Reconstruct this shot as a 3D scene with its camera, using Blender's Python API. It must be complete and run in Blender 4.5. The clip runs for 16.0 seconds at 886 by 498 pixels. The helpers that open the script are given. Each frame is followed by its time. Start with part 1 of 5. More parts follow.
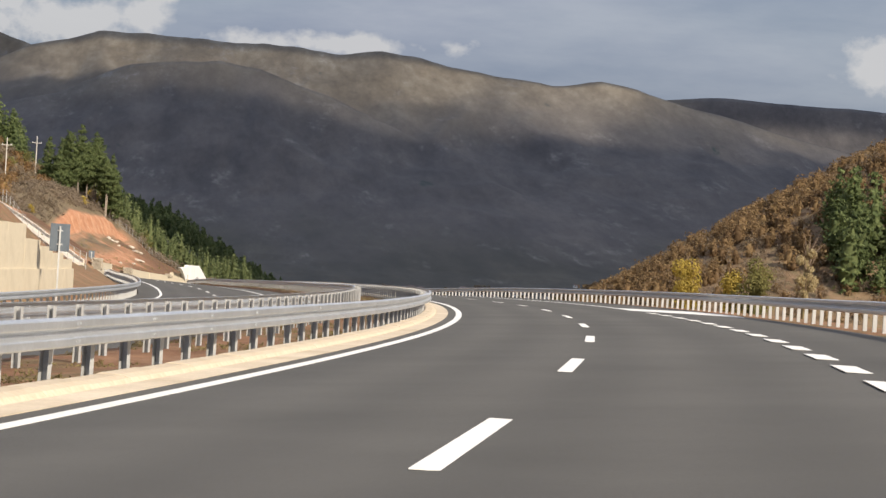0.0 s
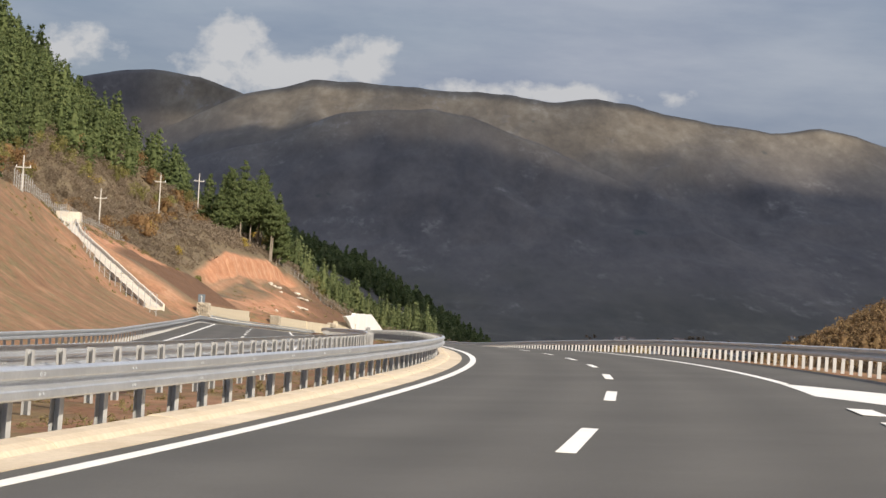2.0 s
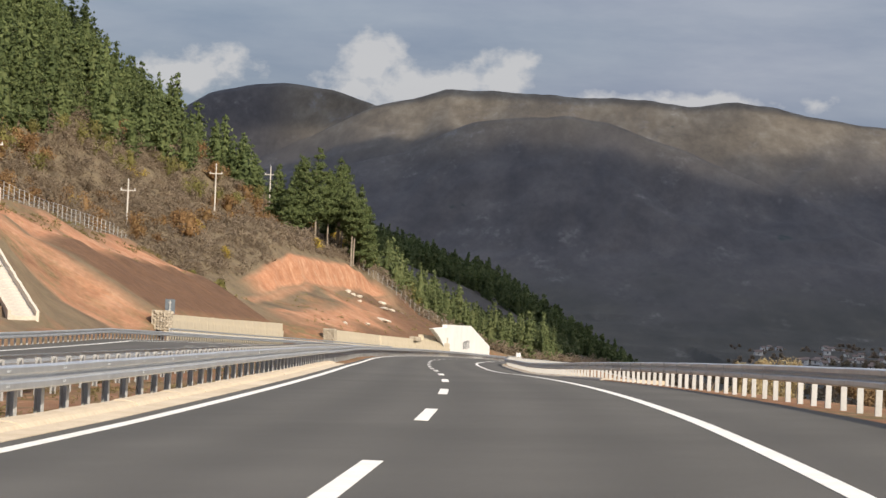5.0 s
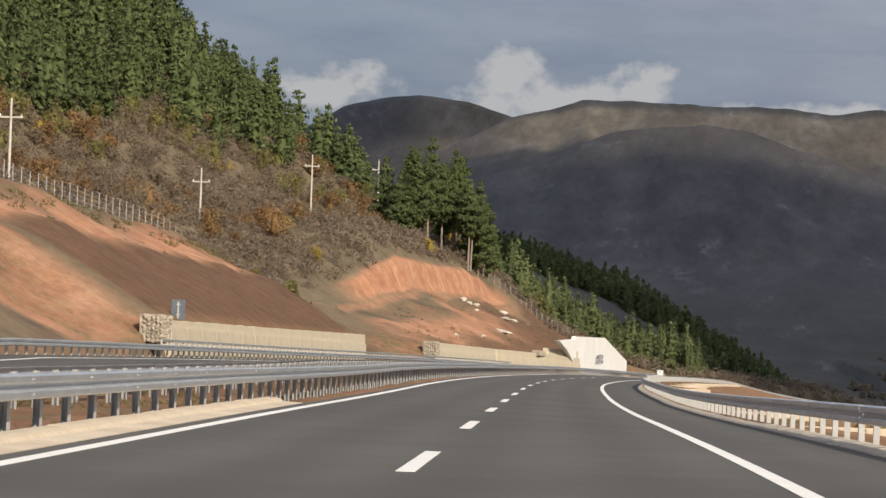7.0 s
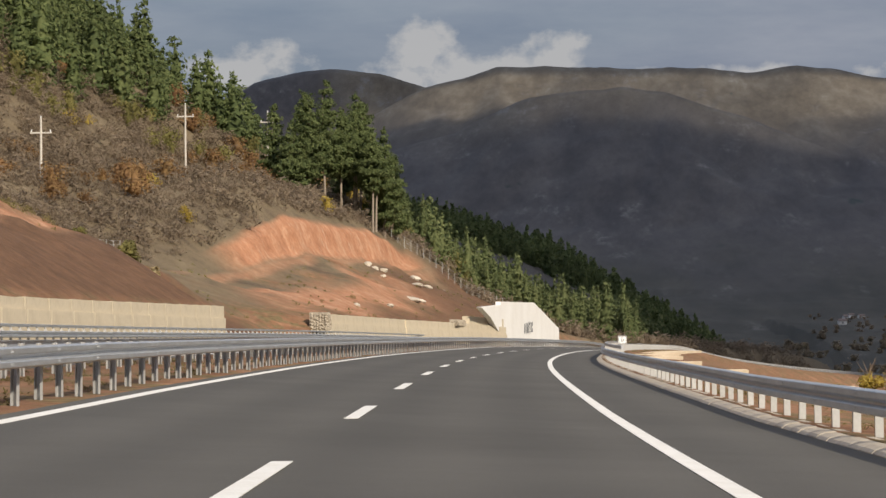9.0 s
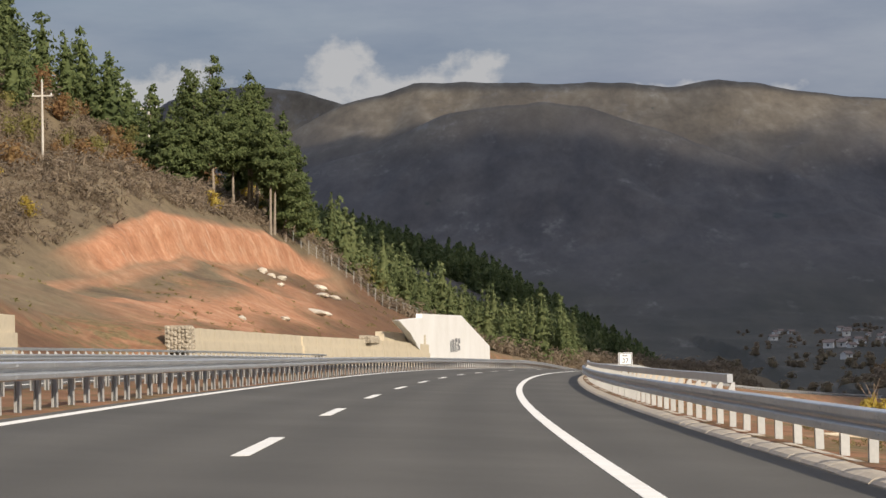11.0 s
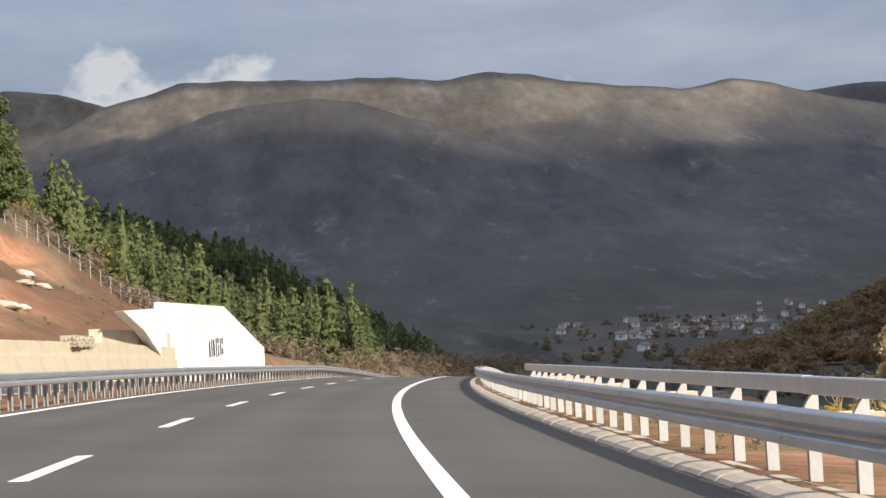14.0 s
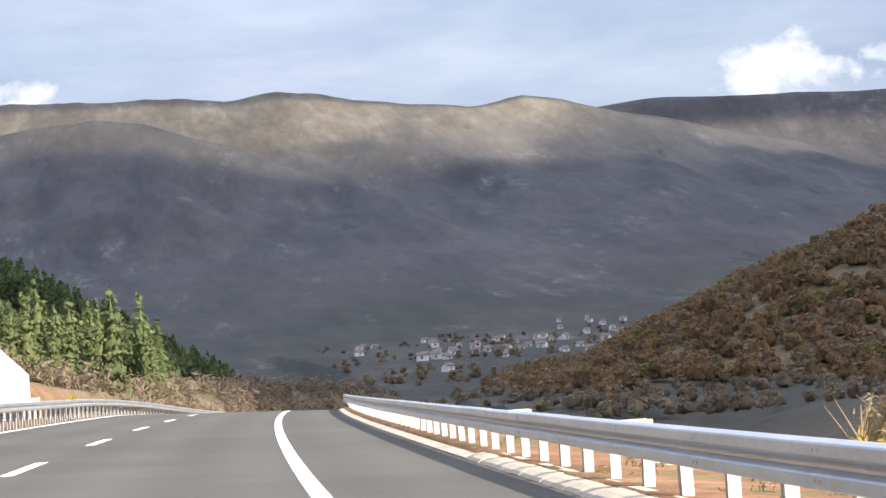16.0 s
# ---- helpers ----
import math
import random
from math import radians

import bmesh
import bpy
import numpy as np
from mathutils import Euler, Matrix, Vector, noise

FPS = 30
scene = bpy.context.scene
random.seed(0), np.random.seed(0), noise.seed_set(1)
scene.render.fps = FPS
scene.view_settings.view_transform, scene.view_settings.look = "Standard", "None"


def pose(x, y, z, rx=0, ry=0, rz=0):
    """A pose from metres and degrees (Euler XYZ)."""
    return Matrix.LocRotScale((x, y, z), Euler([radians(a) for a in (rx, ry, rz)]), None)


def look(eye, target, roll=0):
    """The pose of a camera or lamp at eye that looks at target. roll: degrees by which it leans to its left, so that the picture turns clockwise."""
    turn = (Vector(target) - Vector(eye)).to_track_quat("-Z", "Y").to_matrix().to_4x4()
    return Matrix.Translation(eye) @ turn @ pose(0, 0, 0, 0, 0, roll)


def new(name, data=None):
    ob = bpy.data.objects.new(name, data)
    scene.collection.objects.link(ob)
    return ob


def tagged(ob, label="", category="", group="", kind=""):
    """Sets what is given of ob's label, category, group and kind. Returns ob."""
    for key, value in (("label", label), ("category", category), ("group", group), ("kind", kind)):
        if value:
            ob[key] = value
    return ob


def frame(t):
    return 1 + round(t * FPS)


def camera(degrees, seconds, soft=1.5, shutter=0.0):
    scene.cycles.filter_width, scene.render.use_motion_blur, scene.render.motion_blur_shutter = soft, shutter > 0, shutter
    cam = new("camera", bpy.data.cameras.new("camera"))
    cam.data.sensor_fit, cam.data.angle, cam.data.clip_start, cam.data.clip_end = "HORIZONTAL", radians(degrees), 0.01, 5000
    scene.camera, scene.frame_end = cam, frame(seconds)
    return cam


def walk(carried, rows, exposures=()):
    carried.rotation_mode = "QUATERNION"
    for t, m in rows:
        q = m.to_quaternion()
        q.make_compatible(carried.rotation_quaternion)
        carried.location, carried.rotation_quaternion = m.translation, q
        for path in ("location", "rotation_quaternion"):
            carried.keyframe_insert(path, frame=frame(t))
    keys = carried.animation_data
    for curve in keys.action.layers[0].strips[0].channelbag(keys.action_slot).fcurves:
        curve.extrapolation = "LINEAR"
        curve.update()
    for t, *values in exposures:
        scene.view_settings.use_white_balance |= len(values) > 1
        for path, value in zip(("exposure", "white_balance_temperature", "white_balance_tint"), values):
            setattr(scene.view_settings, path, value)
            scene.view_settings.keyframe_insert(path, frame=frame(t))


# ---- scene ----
cam = camera(18.8377, 16.0, soft=1.5)
walk(cam, [
    (0, look((7.749, 45.096, 1.170), (16.175, 144.741, 1.199), 3.485)),
    (0.5, look((10.761, 60.707, 1.073), (17.477, 160.476, 2.101), 2.548)),
    (1, look((13.503, 76.209, 0.943), (17.596, 176.123, 1.562), 3.727)),
    (1.5, look((15.950, 91.763, 0.796), (18.258, 191.735, 1.300), 3.509)),
    (2, look((18.127, 107.501, 0.632), (18.320, 207.491, 2.063), 3.533)),
    (2.5, look((20.092, 123.560, 0.462), (20.347, 223.549, 1.881), 2.888)),
    (3, look((21.708, 139.627, 0.288), (21.481, 239.620, 1.473), 3.294)),
    (3.5, look((23.043, 155.757, 0.112), (21.284, 255.734, 1.350), 3.202)),
    (3.7, look((23.463, 162.157, 0.036), (21.310, 262.125, 1.402), 2.936)),
    (4.2, look((24.299, 178.163, -0.166), (20.993, 278.097, 1.307), 2.742)),
    (4.7, look((24.804, 194.184, -0.387), (20.345, 294.072, 1.192), 2.548)),
    (5.2, look((24.977, 210.211, -0.625), (19.365, 310.039, 1.061), 2.354)),
    (5.8, look((24.804, 229.436, -0.927), (17.811, 329.175, 0.886), 2.121)),
    (6, look((24.656, 235.833, -1.032), (16.864, 335.505, 1.164), 1.881)),
    (6.5, look((24.137, 251.820, -1.318), (15.656, 351.446, 0.295), 1.875)),
    (7, look((23.425, 267.777, -1.632), (13.035, 367.215, 0.378), 2.004)),
    (7.5, look((22.605, 283.593, -1.966), (13.142, 383.138, -0.821), 1.344)),
    (8, look((21.810, 299.343, -2.323), (11.840, 398.829, -0.548), 0.894)),
    (8.5, look((20.925, 314.988, -2.697), (12.315, 414.610, -1.571), 0.194)),
    (9, look((19.834, 330.361, -3.078), (12.443, 430.081, -1.967), -0.392)),
    (9.2, look((19.385, 336.503, -3.230), (12.452, 436.259, -2.489), -0.768)),
    (9.7, look((18.519, 352.101, -3.603), (12.293, 451.901, -2.548), -0.825)),
    (10.2, look((17.690, 367.701, -3.952), (12.171, 467.539, -2.583), -0.882)),
    (10.7, look((16.900, 383.302, -4.273), (12.090, 483.172, -2.589), -0.939)),
    (11.3, look((16.020, 402.024, -4.659), (12.059, 501.924, -2.598), -1.008)),
    (11.5, look((15.773, 408.263, -4.792), (12.082, 508.170, -2.546), -1.276)),
    (12, look((15.254, 423.886, -5.135), (13.210, 523.845, -3.125), -1.869)),
    (12.5, look((14.741, 439.407, -5.475), (13.244, 539.384, -3.918), -2.031)),
    (13, look((14.344, 454.965, -5.821), (13.490, 554.956, -4.740), -1.741)),
    (13.5, look((14.102, 470.423, -6.167), (15.971, 570.397, -4.815), -2.606)),
    (14, look((13.944, 485.733, -6.506), (18.089, 585.634, -4.874), -2.764)),
    (14.5, look((13.856, 500.978, -6.838), (18.988, 600.838, -5.576), -2.211)),
    (15, look((13.871, 516.325, -7.171), (20.543, 616.090, -5.569), -3.147)),
    (15.5, look((13.961, 531.646, -7.513), (22.873, 631.220, -5.144), -3.430)),
    (16, look((14.273, 547.023, -7.872), (26.336, 646.272, -5.822), -3.839)),
], exposures=[(0.0, 0.74, 6600, 10), (2.0, 0.70, 6600, 10), (3.5, 0.80, 6600, 10), (6.5, 0.48, 6600, 10), (9.0, 0.36, 6650, 10), (12.5, 0.64, 6600, 10), (14.5, 0.98, 6400, 10), (15.0, 1.09, 6350, 10), (15.5, 1.25, 6300, 10), (16.0, 1.62, 6300, 10)])

# ------------------------------------------------------------------ light
SUN_EL, SUN_AZ = radians(30.0), radians(147.0)      # elevation; clockwise from +y
TO_SUN = Vector((math.sin(SUN_AZ) * math.cos(SUN_EL), math.cos(SUN_AZ) * math.cos(SUN_EL), math.sin(SUN_EL)))
sun_data = bpy.data.lights.new("sun", "SUN")
sun_data.energy, sun_data.angle, sun_data.color = 4.3, radians(0.55), (1.0, 0.90, 0.76)
sun = new("sun", sun_data)
sun.matrix_world = look((0, 0, 60), Vector((0, 0, 60)) - TO_SUN)

world = bpy.data.worlds.new("sky")
scene.world = world
world.use_nodes = True


def sky_nodes():
    nt = world.node_tree
    nt.nodes.clear()
    out = nt.nodes.new("ShaderNodeOutputWorld")
    bg = nt.nodes.new("ShaderNodeBackground")
    bg.inputs["Strength"].default_value = 0.054
    sky = nt.nodes.new("ShaderNodeTexSky")
    sky.sky_type, sky.sun_disc = "NISHITA", False
    sky.sun_elevation, sky.sun_rotation = SUN_EL, SUN_AZ
    sky.air_density, sky.dust_density, sky.ozone_density = 1.0, 1.5, 1.5
    tc = nt.nodes.new("ShaderNodeTexCoord")

    def math_node(op, a, b=None, clamp=False):
        n = nt.nodes.new("ShaderNodeMath")
        n.operation, n.use_clamp = op, clamp
        for i, v in enumerate((a, b)):
            if v is None:
                continue
            if isinstance(v, (int, float)):
                n.inputs[i].default_value = v
            else:
                nt.links.new(v, n.inputs[i])
        return n.outputs[0]

    def mix(fac, a, b):
        n = nt.nodes.new("ShaderNodeMix")
        n.data_type = "RGBA"
        nt.links.new(fac, n.inputs[0])
        for i, v in ((6, a), (7, b)):
            if isinstance(v, tuple):
                n.inputs[i].default_value = (*v, 1)
            else:
                nt.links.new(v, n.inputs[i])
        return n.outputs[2]

    def noise_at(scale, detail, rough, stretch, seed=0.0):
        mp = nt.nodes.new("ShaderNodeMapping")
        mp.inputs["Scale"].default_value = stretch
        mp.inputs["Location"].default_value = (seed, seed * 0.7, 0)
        nt.links.new(tc.outputs["Generated"], mp.inputs[0])
        n = nt.nodes.new("ShaderNodeTexNoise")
        n.inputs["Scale"].default_value, n.inputs["Detail"].default_value, n.inputs["Roughness"].default_value = scale, detail, rough
        nt.links.new(mp.outputs[0], n.inputs[0])
        return n.outputs[0]

    sep = nt.nodes.new("ShaderNodeSeparateXYZ")
    nt.links.new(tc.outputs["Generated"], sep.inputs[0])
    el = sep.outputs["Z"]
    # a high broken layer of grey cloud, streaked along the horizon
    veil = noise_at(4.6, 8.0, 0.60, (1, 1, 4.5), 3.1)
    ramp = nt.nodes.new("ShaderNodeValToRGB")
    ramp.color_ramp.elements[0].position, ramp.color_ramp.elements[1].position = 0.36, 0.66
    ramp.color_ramp.elements[0].color, ramp.color_ramp.elements[1].color = (2.05, 2.55, 3.95, 1), (4.35, 4.7, 5.7, 1)
    nt.links.new(veil, ramp.inputs[0])
    cover = math_node("MULTIPLY", noise_at(2.0, 3.0, 0.5, (1, 1, 3.0), 8.0), 1.5, True)
    base = mix(cover, sky.outputs[0], ramp.outputs[0])
    # white heaps of cloud standing behind the ridge: azimuth (tan), elevation (tan), width, height
    az = math_node("DIVIDE", sep.outputs["X"], math_node("MAXIMUM", sep.outputs["Y"], 0.05))
    puff = noise_at(52.0, 8.0, 0.58, (1, 1, 1.3), 1.7)
    total = None
    for a, e, w, h in ((-0.150, 0.079, 0.030, 0.009), (-0.083, 0.086, 0.012, 0.014), (-0.030, 0.081, 0.011, 0.015), (-0.068, 0.074, 0.045, 0.011),
                       (0.040, 0.074, 0.045, 0.006), (0.255, 0.079, 0.030, 0.014), (0.31, 0.079, 0.03, 0.012), (-0.21, 0.080, 0.04, 0.012)):
        dx = math_node("DIVIDE", math_node("SUBTRACT", az, a), w)
        dz = math_node("DIVIDE", math_node("SUBTRACT", el, e), h)
        d = math_node("SQRT", math_node("ADD", math_node("MULTIPLY", dx, dx), math_node("MULTIPLY", dz, dz)))
        one = math_node("SUBTRACT", 1.0, d)
        total = one if total is None else math_node("MAXIMUM", total, one)
    lump = math_node("ADD", total, math_node("MULTIPLY", math_node("SUBTRACT", puff, 0.5), 2.8))
    front = math_node("GREATER_THAN", sep.outputs["Y"], 0.3)
    heap = math_node("MULTIPLY", math_node("MULTIPLY", math_node("ADD", lump, -0.12), 2.2, True), front)
    heap = math_node("MULTIPLY", heap, 0.8)
    seen = mix(heap, base, (7.0, 7.0, 7.1))
    # a broken overcast is brighter overhead than near the horizon
    up = nt.nodes.new("ShaderNodeMapRange")
    up.inputs[1].default_value, up.inputs[2].default_value, up.inputs[3].default_value, up.inputs[4].default_value = 0.14, 0.7, 1.0, 2.3
    nt.links.new(el, up.inputs[0])
    vm = nt.nodes.new("ShaderNodeVectorMath")
    vm.operation = "SCALE"
    nt.links.new(seen, vm.inputs[0])
    nt.links.new(up.outputs[0], vm.inputs["Scale"])
    nt.links.new(vm.outputs[0], bg.inputs[0])
    nt.links.new(bg.outputs[0], out.inputs[0])


sky_nodes()

# ------------------------------------------------------------------ the line of the road
KNOT_S = [60, 105.0, 150.0, 195.0, 240.0, 285.0, 330.0, 375.0, 420.0, 465.0, 510.0, 555.0, 600.0, 645.0, 690.0, 735.0, 780.0, 825.0, 870.0, 915.0, 960.0]
KNOT_K = [0.833, 1.358, 1.212, 1.339, 0.781, 0.479, -0.142, -0.164, -0.343, -0.564, -0.538, -0.66, -0.281, -0.432, -0.606, -0.721, -0.792, -0.83, -0.847, -0.851, -0.849]     # curvature, 1/km, to the left
KNOT_G = [-0.754, -1.027, -1.073, -1.42, -1.644, -2.099, -2.426, -1.958, -2.149, -2.209, -2.155, -2.409, -2.633, -2.787, -3.04, -3.056, -2.904, -2.641, -2.308, -1.937, -1.549]     # grade, per cent
KNOT_ES = [60, 105.0, 240.0, 375.0, 510.0, 645.0, 780.0, 915.0]
KNOT_E = [-6.078, -5.945, -3.623, 4.955, 4.545, 4.382, 3.896, 3.323]     # cross slope, per cent, up to the left
S_STEP = 1.0
S_GRID = np.arange(-80.0, 1500.0 + S_STEP, S_STEP)


def road_line():
    k = np.interp(S_GRID, KNOT_S, KNOT_K) * 1e-3
    k = np.where(S_GRID > 1000, 0.0, k)
    g = np.interp(S_GRID, KNOT_S, KNOT_G) * 1e-2
    land = np.where(S_GRID > 640, -0.029, g)               # the slope beside the road falls less than the road beyond the crest
    g = np.where(S_GRID > 660, g + (-0.050 - g) * np.clip((S_GRID - 660) / 50, 0, 1), g)
    i0 = int(np.argmin(abs(S_GRID - 60.0)))

    def integral(a):
        c = np.concatenate([[0], np.cumsum((a[1:] + a[:-1]) / 2 * S_STEP)])
        return c - c[i0]
    th = -0.185000 + integral(k)
    p0 = (8.878, 59.790, -0.113)
    return th, p0[0] + integral(-np.sin(th)), p0[1] + integral(np.cos(th)), p0[2] + integral(g), np.interp(S_GRID, KNOT_ES, KNOT_E) * 1e-2, p0[2] + integral(land)


R_TH, R_X, R_Y, R_Z, R_E, R_LAND = road_line()


def at(s, n, dz=0.0):
    """The place at s metres along the road and n metres to the left of the lane line, dz above the road's plane."""
    th = np.interp(s, S_GRID, R_TH)
    return Vector((float(np.interp(s, S_GRID, R_X) - n * math.cos(th)), float(np.interp(s, S_GRID, R_Y) - n * math.sin(th)),
                   float(np.interp(s, S_GRID, R_Z) + n * np.interp(s, S_GRID, R_E) + dz)))


def road_pose(s, n, dz=0.0, flip=False, length=2.0):
    """A pose on the road: x along the road, y to the left, z up; flip turns it to face the other way."""
    a, b = at(s - length / 2, n, dz), at(s + length / 2, n, dz)
    fx = (b - a).normalized()
    fy = Vector((0, 0, 1)).cross(fx).normalized()
    if flip:
        fx, fy = -fx, -fy
    fz = fx.cross(fy)
    m = Matrix((fx, fy, fz)).transposed().to_4x4()
    m.translation = (a + b) / 2
    return m


# ------------------------------------------------------------------ materials
def material(name, rough=0.8, metal=0.0, spec=0.5):
    m = bpy.data.materials.new(name)
    m.use_nodes = True
    b = m.node_tree.nodes["Principled BSDF"]
    b.inputs["Roughness"].default_value, b.inputs["Metallic"].default_value = rough, metal
    b.inputs["Specular IOR Level"].default_value = spec
    return m, m.node_tree, b


def noise_fac(nt, scale, detail=4.0, rough=0.55, coords="Object", stretch=(1, 1, 1)):
    tc = nt.nodes.new("ShaderNodeTexCoord")
    mp = nt.nodes.new("ShaderNodeMapping")
    mp.inputs["Scale"].default_value = stretch
    nt.links.new(tc.outputs[coords], mp.inputs[0])
    n = nt.nodes.new("ShaderNodeTexNoise")
    n.inputs["Scale"].default_value, n.inputs["Detail"].default_value, n.inputs["Roughness"].default_value = scale, detail, rough
    nt.links.new(mp.outputs[0], n.inputs[0])
    return n.outputs[0]


def ramp(nt, fac, *stops):
    r = nt.nodes.new("ShaderNodeValToRGB")
    e = r.color_ramp.elements
    while len(e) < len(stops):
        e.new(0.5)
    for el, (p, c) in zip(e, stops):
        el.position, el.color = p, (*c, 1)
    nt.links.new(fac, r.inputs[0])
    return r.outputs[0]


def blend(nt, fac, a, b, mode="MIX"):
    n = nt.nodes.new("ShaderNodeMix")
    n.data_type, n.blend_type = "RGBA", mode
    for i, v in ((0, fac), (6, a), (7, b)):
        if isinstance(v, tuple):
            n.inputs[i].default_value = (*v, 1)
        elif isinstance(v, (int, float)):
            n.inputs[i].default_value = v
        else:
            nt.links.new(v, n.inputs[i])
    return n.outputs[2]


def bump(nt, b, fac, strength=0.3, dist=0.02):
    n = nt.nodes.new("ShaderNodeBump")
    n.inputs["Strength"].default_value, n.inputs["Distance"].default_value = strength, dist
    nt.links.new(fac, n.inputs["Height"])
    nt.links.new(n.outputs[0], b.inputs["Normal"])


def mottled(name, c1, c2, scale=3.0, fine=60.0, rough=0.8, metal=0.0, amount=0.35, bumps=0.2, dist=0.01, c3=None, coords="Object"):
    """A surface of two colours in patches, with a fine grain over it."""
    m, nt, b = material(name, rough, metal)
    stops = [(0.3, c1), (0.7, c2)] if c3 is None else [(0.28, c1), (0.5, c2), (0.74, c3)]
    big = ramp(nt, noise_fac(nt, scale, coords=coords), *stops)
    grain = noise_fac(nt, fine, 3.0, 0.7, coords=coords)
    col = blend(nt, amount, big, ramp(nt, grain, (0.3, (0.35, 0.35, 0.35)), (0.7, (1, 1, 1))), "MULTIPLY")
    nt.links.new(col, b.inputs["Base Color"])
    bump(nt, b, grain, bumps, dist)
    return m


def foliage(name, c1, c2, c3):
    m, nt, b = material(name, 0.75, 0.0, 0.25)
    g = nt.nodes.new("ShaderNodeNewGeometry")
    col = ramp(nt, g.outputs["Random Per Island"], (0.1, c1), (0.5, c2), (0.95, c3))
    big = ramp(nt, noise_fac(nt, 0.07, 2.0), (0.35, (0.80, 0.80, 0.80)), (0.65, (1.08, 1.08, 1.08)))
    leafy = noise_fac(nt, 2.4, 4.0, 0.75)
    col = blend(nt, 1.0, col, ramp(nt, leafy, (0.30, (0.80, 0.80, 0.80)), (0.66, (1.15, 1.15, 1.15))), "MULTIPLY")
    col = blend(nt, 1.0, col, big, "MULTIPLY")
    nt.links.new(col, b.inputs["Base Color"])
    thin, mx = nt.nodes.new("ShaderNodeBsdfTranslucent"), nt.nodes.new("ShaderNodeMixShader")
    nt.links.new(col, thin.inputs[0])
    mx.inputs[0].default_value = 0.5
    nt.links.new(b.outputs[0], mx.inputs[1])
    nt.links.new(thin.outputs[0], mx.inputs[2])
    out = next(n for n in nt.nodes if n.type == "OUTPUT_MATERIAL")
    nt.links.new(mx.outputs[0], out.inputs[0])
    return m


def asphalt_material():
    m, nt, b = material("asphalt", 0.82, 0.0, 0.35)
    patches = ramp(nt, noise_fac(nt, 0.16, 7.0, 0.65), (0.34, (0.068, 0.064, 0.055)), (0.66, (0.091, 0.086, 0.075)))
    grain = noise_fac(nt, 45.0, 4.0, 0.75)
    col = blend(nt, 0.5, patches, ramp(nt, grain, (0.3, (0.45, 0.45, 0.45)), (0.72, (1.25, 1.25, 1.25))), "MULTIPLY")
    # paler wheel tracks and a darker middle of the lane, and sealed joints
    uv = nt.nodes.new("ShaderNodeUVMap")
    sep = nt.nodes.new("ShaderNodeSeparateXYZ")
    nt.links.new(uv.outputs[0], sep.inputs[0])
    w = nt.nodes.new("ShaderNodeMath")
    w.operation = "SINE"
    k = nt.nodes.new("ShaderNodeMath")
    k.operation = "MULTIPLY"
    k.inputs[1].default_value = 2 * math.pi / 1.86
    nt.links.new(sep.outputs["Y"], k.inputs[0])
    nt.links.new(k.outputs[0], w.inputs[0])
    track = nt.nodes.new("ShaderNodeMapRange")
    track.inputs[1].default_value, track.inputs[2].default_value, track.inputs[3].default_value, track.inputs[4].default_value = -1, 1, 0.90, 1.07
    nt.links.new(w.outputs[0], track.inputs[0])
    c = nt.nodes.new("ShaderNodeCombineColor")
    for i in range(3):
        nt.links.new(track.outputs[0], c.inputs[i])
    nt.links.new(blend(nt, 1.0, col, c.outputs[0], "MULTIPLY"), b.inputs["Base Color"])
    bump(nt, b, grain, 0.35, 0.006)
    return m


ASPHALT = asphalt_material()
PAINT = mottled("road_paint", (0.72, 0.70, 0.64), (0.82, 0.81, 0.77), 2.0, 40.0, 0.6, 0.0, 0.25)
CREAM = mottled("cream_concrete", (0.48, 0.39, 0.275), (0.64, 0.55, 0.42), 0.5, 12.0, 0.85, 0.0, 0.35)
KERB = mottled("grey_concrete", (0.42, 0.36, 0.285), (0.56, 0.50, 0.41), 0.8, 15.0, 0.85, 0.0, 0.4)
STEEL = mottled("galvanised_steel", (0.50, 0.52, 0.54), (0.62, 0.64, 0.66), 1.2, 18.0, 0.36, 0.65, 0.22, 0.05)
POST_STEEL = mottled("galvanised_post_steel", (0.37, 0.37, 0.36), (0.47, 0.47, 0.455), 2.0, 18.0, 0.55, 0.1, 0.2, 0.05)
DARK = mottled("dark_plate", (0.02, 0.03, 0.045), (0.035, 0.045, 0.06), 2.0, 30.0, 0.6)
SIGN_BACK = mottled("sign_back", (0.085, 0.105, 0.125), (0.125, 0.145, 0.165), 2.0, 30.0, 0.55, 0.2)
WHITEWASH = mottled("whitewashed_concrete", (0.76, 0.74, 0.70), (0.84, 0.83, 0.80), 0.15, 3.0, 0.8, 0.0, 0.15)
SIGN_WHITE = mottled("sign_sheet", (0.74, 0.75, 0.75), (0.80, 0.81, 0.81), 3.0, 30.0, 0.45, 0.0, 0.1)
STONE = mottled("yellow_stone", (0.45, 0.385, 0.28), (0.54, 0.47, 0.35), 0.6, 3.5, 0.9, 0.0, 0.16, 0.12, 0.02, c3=(0.50, 0.425, 0.305))
RUBBLE = mottled("grey_rubble", (0.26, 0.22, 0.165), (0.48, 0.42, 0.33), 2.5, 9.0, 0.95, 0.0, 0.5, 0.5, 0.03)
POLE_MAT = mottled("weathered_pole", (0.50, 0.46, 0.40), (0.62, 0.58, 0.52), 0.8, 8.0, 0.8)
BARK = mottled("pine_bark", (0.18, 0.125, 0.085), (0.30, 0.22, 0.16), 1.0, 6.0, 0.9)
PINE = foliage("pine_needles", (0.092, 0.124, 0.048), (0.130, 0.165, 0.062), (0.180, 0.214, 0.084))
